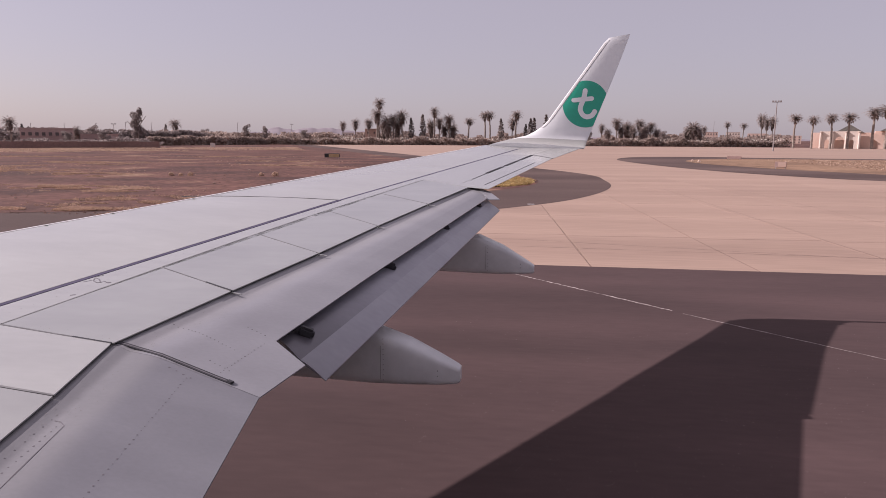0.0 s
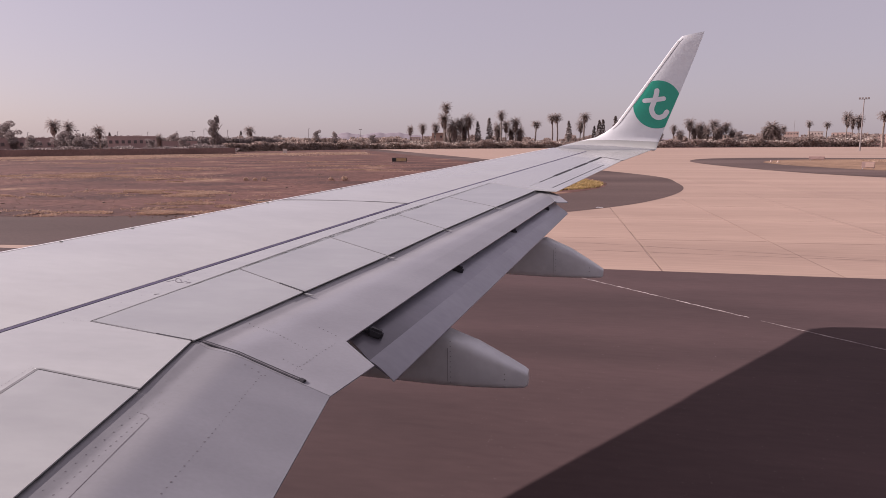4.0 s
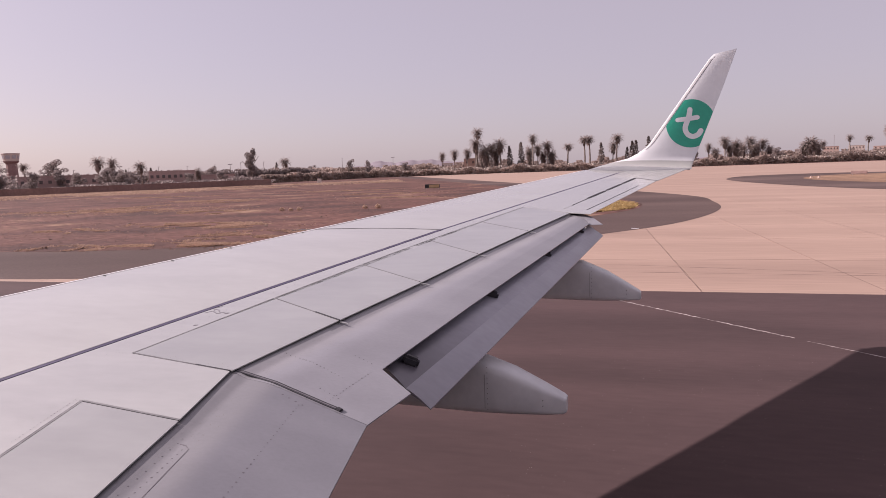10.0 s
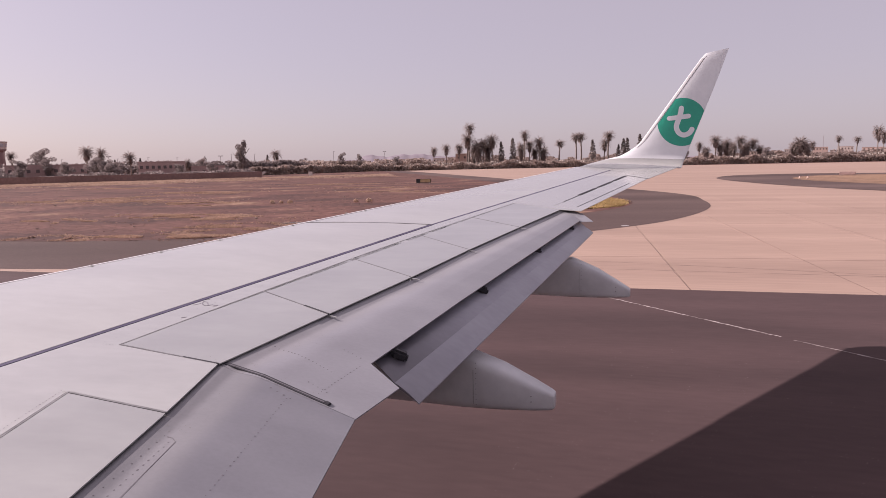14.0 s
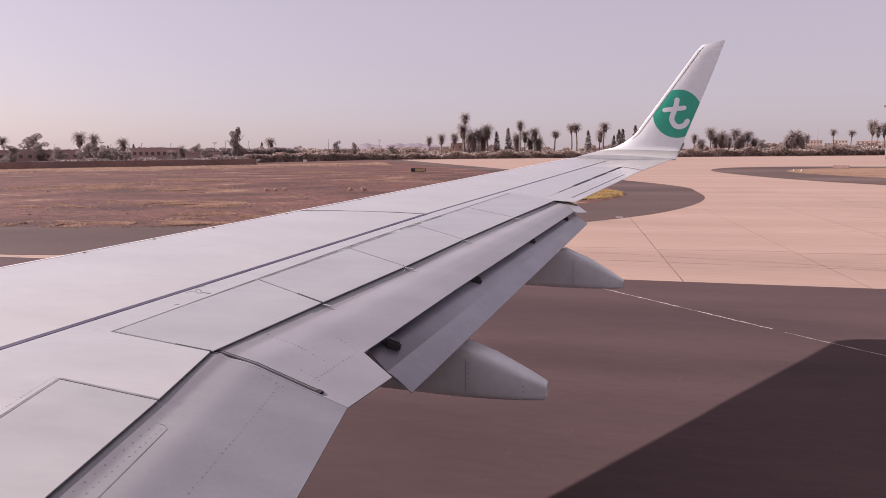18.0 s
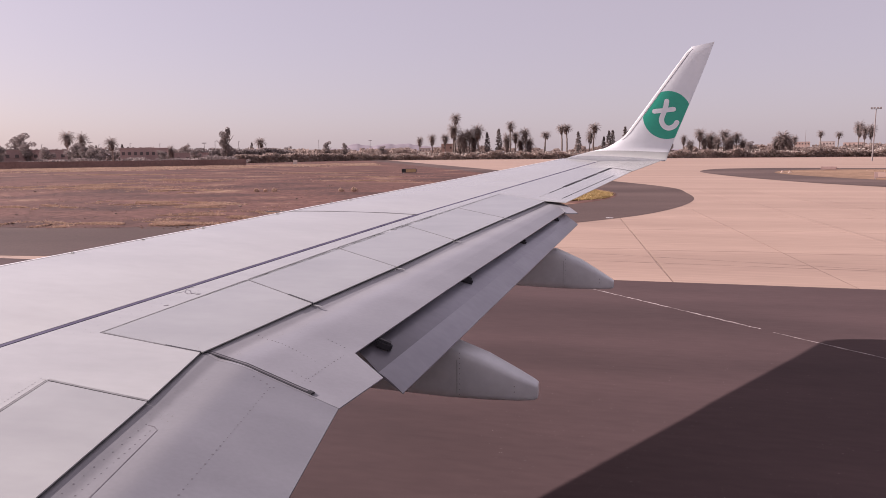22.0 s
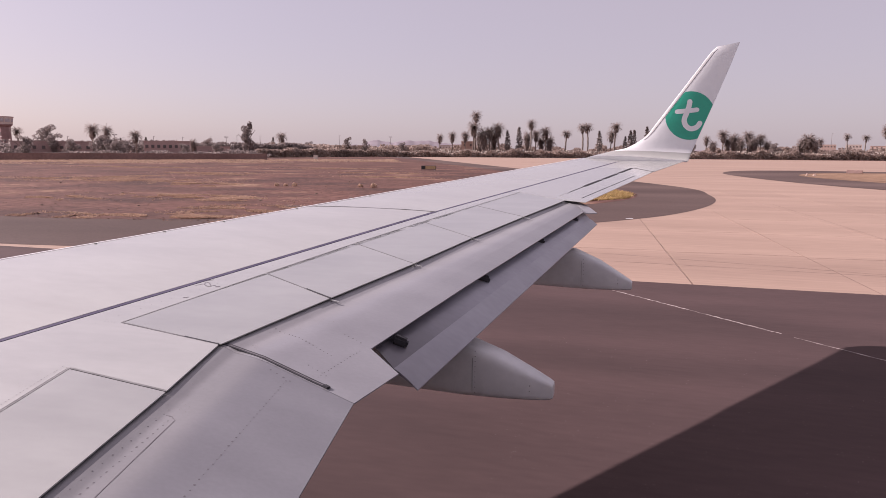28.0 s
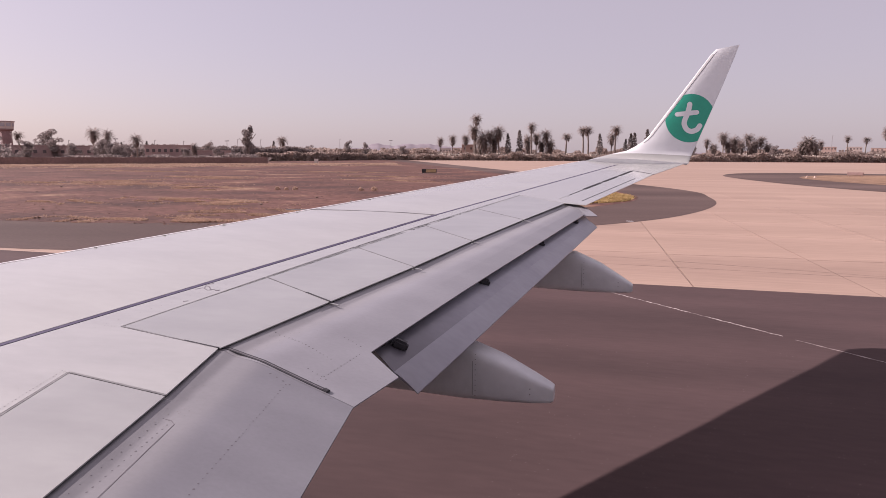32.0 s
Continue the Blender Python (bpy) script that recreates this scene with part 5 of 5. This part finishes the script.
HEDGE = ((-31.0, 330, -22.0, 396), (-22.0, 396, -12.0, 404), (-12.0, 404, 0.0, 410), (0.0, 410, 10.0, 425), (10.0, 425, 19.2, 447))
bushes("hedge", HEDGE, LEAF, "haze-paled green oleander hedge along the airfield boundary", 21, 85, 0.1, 6.2, 0.55, 5)
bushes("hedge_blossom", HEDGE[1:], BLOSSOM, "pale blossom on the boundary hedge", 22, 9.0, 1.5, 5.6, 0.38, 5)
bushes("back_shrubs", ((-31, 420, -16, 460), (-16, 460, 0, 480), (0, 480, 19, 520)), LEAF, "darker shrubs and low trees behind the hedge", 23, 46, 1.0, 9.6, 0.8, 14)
bushes("wall_shrubs", ((-53.0, 310, -40.0, 268), (-40, 268, -30.5, 268)), BROAD, "haze-paled shrubs behind the red boundary wall", 24, 60, 0.4, 4.4, 0.36, 4)


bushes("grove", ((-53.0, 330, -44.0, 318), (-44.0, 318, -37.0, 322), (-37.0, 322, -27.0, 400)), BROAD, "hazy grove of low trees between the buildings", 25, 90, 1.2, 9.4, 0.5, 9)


def house(name, bearing, far, wide, deep, high, mat, label, windows=0, rows=1, win=(1.1, 1.3), roof=None, turn=None, level=None):
    """A plain flat-roofed house: wall, parapet, windows with dark panes."""
    x, y = spot(bearing, far)
    h = tagged(new(name), label, "building")
    h.matrix_basis = pose(x, y, -0.10, 0, 0, -bearing if turn is None else turn)
    bm = bmesh.new()
    box(bm, 0, deep / 2, high / 2, wide, deep, high)
    part("wall", bm, mat, h)
    bm = bmesh.new()
    box(bm, 0, deep / 2, high + 0.2, wide + 0.3, deep + 0.3, 0.4, 0.05)
    part("parapet", bm, roof or mat, h)
    pane = sill = None
    for j in range(rows):
        for k in range(windows):
            px = -wide / 2 + wide * (k + 0.5) / windows
            pz = level or high * (j + 0.55) / rows
            if pane is None:
                bm = bmesh.new()
                box(bm, 0, 0, 0, win[0], 0.10, win[1], 0.03)
                pane = part("window", bm, OPENING, h)
                pane.matrix_basis = pose(px, -0.02, pz)
                bm = bmesh.new()
                box(bm, 0, 0, 0, win[0] + 0.4, 0.3, 0.18, 0.03)
                sill = part("sill", bm, mat, pane)
                sill.matrix_basis = pose(0, -0.06, -win[1] / 2 - 0.1)
            else:
                again(sill, sill.matrix_basis.copy(), again(pane, pose(px, -0.02, pz), h))
    return h


house("low_building", -45.8, 300, 27, 9, 6.2, TERRACOTTA, "low terracotta building with a row of dark windows", 9, 1, (1.2, 1.2), level=4.2)
house("low_building", -38.0, 288, 17, 9, 6.6, TERRACOTTA, "low terracotta building with small windows", 8, 1, (1.1, 1.2), level=4.8)
house("low_building", -34.6, 292, 13, 8, 4.6, TERRACOTTA, "small terracotta building behind the boundary wall", 4, 1)
house("long_shed", -52.6, 300, 34, 12, 6.4, BLUEROOF, "long shed clad in blue metal sheet", 0)
house("pink_house", -13.75, 437, 8, 8, 9.5, PINK, "small pale pink house among palms", 2, 2)
house("white_block", -15.6, 700, 12, 8, 9, CREAM, "distant white block beyond the hedge", 4, 2)
for b, d, w, hh, mt, lab in ((10.6, 900, 26, 12, PINK, "distant pink apartment block"), (11.9, 940, 12, 15, CREAM, "distant cream apartment block"), (13.9, 920, 16, 17, PINK, "distant pink apartment block"), (15.5, 960, 17, 17.5, CREAM, "distant cream apartment block"),
                             (17.2, 930, 22, 15, PINK, "distant pink apartment block"), (19.5, 950, 24, 12, PINK, "distant pink apartment block"), (-18.5, 900, 18, 13, CREAM, "distant white building beyond the trees"), (-20.5, 950, 14, 12, CREAM, "distant white building beyond the trees"), (-25.0, 900, 20, 12, PINK, "distant pale building beyond the trees")):
    house("distant_block", b, d, w, 12, hh * 0.78, mt, lab, 5, 3, (1.4, 1.6))

# red boundary wall
bm = bmesh.new()
p, q = spot(-56.0, 262), spot(-30.5, 262)
steps = 36
for k in range(steps):
    a, b = mix(p, q, k / steps), mix(p, q, (k + 0.995) / steps)
    d = math.hypot(b[0] - a[0], b[1] - a[1])
    m = Matrix.Translation(((a[0] + b[0]) / 2, (a[1] + b[1]) / 2, 0)) @ Matrix.Rotation(math.atan2(b[1] - a[1], b[0] - a[0]), 4, "Z")
    box(bm, 0, 0, 1.05, d, 0.3, 2.3 + 0.12 * (k % 2), m=m)
wall = part("boundary_wall", bm, REDWALL)
tagged(wall, "long low red earth boundary wall", "wall", kind="structure")

# control tower
tower = tagged(new("control_tower"), "brick-red control tower with a pale glazed cab", "tower")
tx, ty = spot(-48.6, 380)
tower.matrix_basis = pose(tx, ty, -0.10, 0, 0, 48.7)
bm = bmesh.new()
tube_pts = [(0, 2.7), (9, 2.4), (13.6, 2.35), (14.2, 3.1), (14.8, 3.3)]
for (z0, r0), (z1, r1) in zip(tube_pts, tube_pts[1:]):
    post(bm, 0, 0, z0, z1, r0, r1, 8)
part("shaft", bm, BRICKRED, tower)
bm = bmesh.new()
post(bm, 0, 0, 14.8, 18.0, 3.2, 3.7, 8)
part("cab", bm, CREAM, tower, "pale control cab")
for k in range(8):
    a = 2 * math.pi * (k + 0.5) / 8
    bm = bmesh.new()
    box(bm, 0, 0, 0, 0.12, 1.9, 1.5, 0.03)
    o = part("pane", bm, GLASS_PALE, tower)
    o.matrix_basis = Matrix.Translation((3.3 * math.cos(a), 3.3 * math.sin(a), 16.6)) @ Matrix.Rotation(a, 4, "Z") @ Matrix.Rotation(radians(8), 4, "Y")
bm = bmesh.new()
post(bm, 0, 0, 18.0, 18.35, 3.9, 3.8, 8)
part("roof", bm, TERRACOTTA, tower)

# floodlight masts
for b, d, h in ((18.2, 275, 17.6), (-41.6, 520, 13), (-33.5, 560, 13), (-20.2, 700, 17)):
    x, y = spot(b, d)
    mast = tagged(new("light_mast"), "slim grey floodlight mast", "light mast", "light masts")
    mast.matrix_basis = pose(x, y, -0.10, 0, 0, -b)
    bm = bmesh.new()
    post(bm, 0, 0, 0, h, 0.26, 0.14)
    part("pole", bm, MAST, mast)
    bm = bmesh.new()
    box(bm, 0, 0, h, 3.2, 0.25, 0.18, 0.03)
    crossbar = part("crossbar", bm, MAST, mast)
    for s in (-1.3, -0.5, 0.5, 1.3):
        bm = bmesh.new()
        box(bm, s, -0.15, h + 0.35, 0.6, 0.35, 0.45, 0.05)
        part("floodlight", bm, MAST, crossbar)

# slim lamp posts far behind the field and a thin aerial over the town
for b, d, h in ((-44.75, 450, 10.6), (-41.05, 440, 10.4), (-38.9, 450, 11.2), (-36.8, 450, 11.0), (-34.75, 450, 11.4), (-32.7, 460, 12.6), (-30.9, 470, 12.6), (-24.5, 500, 14.0), (14.05, 700, 21.0)):
    x, y = spot(b, d)
    lamp_post = tagged(new("lamp_post"), "slim pale lamp post far behind the field", "lamp post", "far lamp posts")
    lamp_post.matrix_basis = pose(x, y, -0.10, 0, 0, -b)
    bm = bmesh.new()
    post(bm, 0, 0, 0, h, 0.20, 0.11, 8)
    part("pole", bm, MAST, lamp_post)
    bm = bmesh.new()
    box(bm, 0.35, 0, h + 0.05, 1.1, 0.3, 0.16, 0.04)
    part("lamp_head", bm, MAST, lamp_post)

# villa with arches
villa = tagged(new("villa"), "sand-pink arcaded villa with dark pyramid roofs", "villa")
vx, vy = spot(23.6, 395)
villa.matrix_basis = pose(vx, vy, -0.10, 0, 0, -23.6)


def arched_wall(bm, x0, x1, high, arches, deep, y0):
    """A wall with round-headed openings through it."""
    n = len(arches)
    cells = sorted(arches)
    edges = [x0] + [c for cx, w, _ in cells for c in (cx - w / 2, cx + w / 2)] + [x1]
    for k in range(0, len(edges), 2):
        a, b = edges[k], edges[k + 1]
        if b > a:
            box(bm, (a + b) / 2, y0 + deep / 2, high / 2, b - a, deep, high)
    for cx, w, h in cells:
        for j in range(8):
            t0, t1 = math.pi * j / 8, math.pi * (j + 1) / 8
            xa, xb = cx - w / 2 * math.cos(t0), cx - w / 2 * math.cos(t1)
            zt = h + w / 2 * min(math.sin(t0), math.sin(t1)) if 0 < j < 7 else h + w / 2 * 0.1
            box(bm, (xa + xb) / 2, y0 + deep / 2, (zt + high) / 2, xb - xa, deep, high - zt)


bm = bmesh.new()
arched_wall(bm, -16, 2, 8.6, [(-12.5, 2.0, 3.6), (-7.0, 4.2, 4.0), (-1.8, 2.0, 3.6)], 0.8, 0)
part("gate_wall", bm, CREAM, villa, "cream arched gateway wall")
bm = bmesh.new()
arched_wall(bm, 2, 30, 7.0, [(8, 2.2, 3.2), (14, 2.2, 3.2), (20, 2.6, 3.4), (24, 2.6, 3.4), (28, 2.6, 3.4)], 0.8, 2)
part("arcade_wall", bm, PINK, villa, "sand-pink arcade wall")
bm = bmesh.new()
box(bm, -4, 9, 4.0, 30, 12, 8.0, 0.1)
box(bm, 20, 10, 4.4, 24, 12, 8.8, 0.1)
part("main_block", bm, PINK, villa)
for cx, w, z in ((-3, 13, 8.0), (17, 14, 8.8)):
    bm = bmesh.new()
    bmesh.ops.create_cone(bm, cap_ends=True, segments=4, radius1=w * 0.7, radius2=0.3, depth=4.0, matrix=Matrix.Translation((cx, 9, z + 2.0)) @ Matrix.Rotation(radians(45), 4, "Z"))
    part("roof", bm, ROOFTILE, villa, "dark tiled pyramid roof")
for cx in (-15.4, -10.2, -4.2, 1.4):
    bm = bmesh.new()
    post(bm, cx, -0.6, 0, 8.2, 0.45, 0.4, 12)
    box(bm, cx, -0.6, 8.4, 1.2, 1.2, 0.5, 0.06)
    part("column", bm, CREAM, villa)

# hazy hills, the haze put into their pale mauve colour
for b0, b1, d, h, seed in ((-25, -17.5, 3300, 62, 4), (-22, -13, 3900, 82, 7), (-48, -30, 3900, 42, 11), (2, 22, 4200, 34, 15)):
    verts, faces = [], []
    n = 48
    for k in range(n + 1):
        t = k / n
        b = b0 + (b1 - b0) * t
        up = math.sin(math.pi * t) ** 0.7 * h * (0.72 + 0.5 * noise.noise((t * 5.0, seed, 0.0)) + 0.12 * noise.noise((t * 17.0, seed, 2.0)))
        for dd, zz in ((-260, -1.0), (-120, up * 0.55), (0, up), (200, up * 0.4), (420, -1.0)):
            x, y = spot(b, d + dd)
            verts.append((x, y, max(-1.0, zz)))
    for k in range(n):
        for j in range(4):
            i = k * 5 + j
            faces.append((i, i + 5, i + 6, i + 1))
    hill = raw("hill", verts, faces, HILL)
    smooth(hill, 60)
    tagged(hill, "low bare hills pale in the haze", "hill", kind="structure")


# airfield furniture
def edge_light(x, y, red):
    o = tagged(new("edge_light"), "orange runway edge light on a short stem" if not red else "red-lensed runway edge light on a short stem", "runway light", "runway edge lights")
    o.matrix_basis = pose(x, y, 0.0)
    bm = bmesh.new()
    box(bm, 0, 0, 0.015, 0.34, 0.34, 0.03, 0.008)
    part("base_plate", bm, STEEL, o)
    bm = bmesh.new()
    post(bm, 0, 0, 0.03, 0.26, 0.035, 0.03)
    part("stem", bm, CREAM, o)
    bm = bmesh.new()
    bmesh.ops.create_uvsphere(bm, u_segments=14, v_segments=8, radius=0.12, matrix=Matrix.Translation((0, 0, 0.36)) @ Matrix.Diagonal((1, 1, 0.95, 1)))
    part("lamp_head", bm, LAMPORANGE, o)
    bm = bmesh.new()
    bmesh.ops.create_uvsphere(bm, u_segments=12, v_segments=6, radius=0.075, matrix=Matrix.Translation((0, -0.06, 0.36)))
    part("lens", bm, LAMPRED if red else LAMPORANGE, o)
    return o


for k in range(6):
    edge_light(14.5 + 6.5 * k, 21.2, k % 3 == 1)


def sign_board(b, d, wide, high, face, label, shell=None):
    x, y = spot(b, d)
    o = tagged(new("taxi_sign"), label, "airfield sign")
    o.matrix_basis = pose(x, y, -0.10, 0, 0, -b)
    bm = bmesh.new()
    box(bm, 0, 0, high / 2 + 0.25, wide, 0.25, high, 0.03)
    part("housing", bm, shell or BLACK, o)
    bm = bmesh.new()
    box(bm, wide * 0.12, -0.135, high / 2 + 0.25, wide * 0.68, 0.03, high * 0.8, 0.01)
    part("face", bm, face, o)
    for s in (-0.4, 0.4):
        bm = bmesh.new()
        post(bm, s * wide, 0, 0, 0.3, 0.05, 0.05, 8)
        part("leg", bm, STEEL, o)
    return o


sign_board(-17.4, 133, 2.9, 0.75, OCHRE, "low dark taxiway sign box with a weathered face")
sign_board(18.4, 105, 1.5, 0.8, PINK, "low pale airfield sign box", TERRACOTTA)
sign_board(15.3, 146, 2.6, 0.6, TERRACOTTA, "low weathered airfield sign box", TERRACOTTA)
sign_board(-54.5, 66, 0.9, 0.9, SIGNYELLOW, "small yellow airfield marker board")
for b, d in ((12.2, 132), (12.7, 131)):
    x, y = spot(b, d)
    o = tagged(new("marker_cone"), "small white pavement marker", "marker")
    o.matrix_basis = pose(x, y, 0.01)
    bm = bmesh.new()
    post(bm, 0, 0, 0, 0.32, 0.16, 0.14)
    part("body", bm, PINK, o)
    bm = bmesh.new()
    box(bm, 0, 0, 0.02, 0.5, 0.5, 0.04, 0.01)
    part("foot", bm, CREAM, o)
x, y = spot(-26.6, 250)
o = tagged(new("field_marker"), "small white panel on two legs at the field's edge", "marker")
o.matrix_basis = pose(x, y, -0.10, 0, 0, 26.6)
bm = bmesh.new()
box(bm, 0, 0, 1.25, 1.5, 0.12, 1.4, 0.03)
part("panel", bm, CREAM, o)
for s in (-0.6, 0.6):
    bm = bmesh.new()
    post(bm, s, 0, 0, 0.7, 0.05, 0.05, 8)
    part("leg", bm, STEEL, o)
# a broken frame and rubble in the field
x, y = spot(-52.0, 64)
o = tagged(new("rusty_marker"), "pair of short rusty posts standing in the field", "marker post")
o.matrix_basis = pose(x, y, -0.10, 0, 0, 40)
for s in (-0.42, 0.42):
    bm = bmesh.new()
    box(bm, s, 0, 0.45, 0.16, 0.16, 0.9, 0.02)
    part("post", bm, BARK, o)
for b, d, size in ((-30.4, 75.0, 0.34), (-29.7, 74.5, 0.30), (-29.0, 74.2, 0.36), (-23.6, 72.0, 0.36), (-22.5, 71.5, 0.42)):
    x, y = spot(b, d)
    bm = bmesh.new()
    leaf_cloud(bm, random.Random(int(d * 10)), 0, 0, size * 0.5, size * 0.8, size * 0.8, size * 0.65, 160, size * 0.2)
    o = part("dry_bush", bm, STRAW)
    o.matrix_basis = pose(x, y, -0.05)
    tagged(o, "small round straw-coloured dry bush on red earth", "bush", "dry bushes in the field")
rock = None
r = random.Random(33)
for k in range(60):
    b, d = r.uniform(-52, -17), r.uniform(44, 150)
    x, y = spot(b, d)
    if x > -8 - (y - 62) * 0.42 or x > -8 or y < 32:
        continue
    if rock is None:
        bm = bmesh.new()
        bmesh.ops.create_icosphere(bm, subdivisions=2, radius=0.5)
        for v in bm.verts:
            v.co *= 1 + 0.35 * noise.noise(v.co * 2.3)
            v.co.z *= 0.6
        rock = tagged(part("field_stone", bm, STONE), "small rough stone lying on red earth", "stone", "stones in the field")
        rock.matrix_basis = pose(x, y, 0.03) @ Matrix.Diagonal((0.25, 0.2, 0.2, 1))
    else:
        s = r.uniform(0.08, 0.24)
        place_copy(rock, pose(x, y, 0.16 * s, 0, 0, r.uniform(0, 360)) @ Matrix.Diagonal((s * 1.5, s, s, 1)))

# concrete slabs of the taxiway, in lanes that lean a little
slab = None
for lane in range(-6, 12):
    for row in range(7):
        v = Vector((3.14 + 5.02 * lane, 21.2, 0)) + Vector((-0.0654, 0.9979, 0)) * (7.5 * row + 3.0)
        m = pose(v.x, v.y, -0.047, 0, 0, 3.75)
        if slab is None:
            bm = bmesh.new()
            box(bm, 0, 0, 0.009, 4.995, 7.475, 0.018, 0.006)
            slab = part("slab", bm, CONCRETE, concrete)
            slab.matrix_basis = m
        else:
            again(slab, m, concrete)

# a worn white paint mark on the shoulder
bm = bmesh.new()
bm.faces.new([bm.verts.new((x, y, -0.008)) for x, y in ((-22.28, 30.72), (-22.32, 31.77), (-21.53, 31.86), (-21.35, 30.57))])
bmesh.ops.recalc_face_normals(bm, faces=bm.faces)
geo = bmesh.ops.extrude_face_region(bm, geom=bm.faces[:])
bmesh.ops.translate(bm, vec=(0, 0, -0.01), verts=[v for v in geo["geom"] if isinstance(v, bmesh.types.BMVert)])
bmesh.ops.recalc_face_normals(bm, faces=bm.faces)
o = part("paint_mark", bm, PAINT)
tagged(o, "worn white paint mark on the grey shoulder", "road marking", kind="structure")

bm = bmesh.new()
box(bm, -1.3, 41.0, -0.016, 0.42, 0.24, 0.010, 0.002)
tagged(part("paint_mark", bm, PAINT), "small worn white paint mark on the grey shoulder", "road marking", kind="structure")

# loose grit on the runway
r = random.Random(52)
verts, faces = [], []
for _ in range(1800):
    x, y = r.uniform(-3, 12), 6.2 + 8 * r.random() ** 1.6
    q, n = r.uniform(0.002, 0.008), len(verts)
    verts += [(x - q, y - q, 0.003), (x + q, y - q * 0.6, 0.003), (x, y + q, 0.003), (x, y, q * 0.9)]
    faces += [(n, n + 1, n + 3), (n + 1, n + 2, n + 3), (n + 2, n, n + 3)]
tagged(raw("grit", verts, faces, GRIT), "loose pale grit on the runway asphalt", "gravel", kind="stuff")

# the airfield as it stands beside the aircraft for most of the taxi
ROLLED = 1.3
for ob in list(scene.objects):
    if ob.parent is None and ob not in (airliner, sun, cam):
        ob.location.x += ROLLED
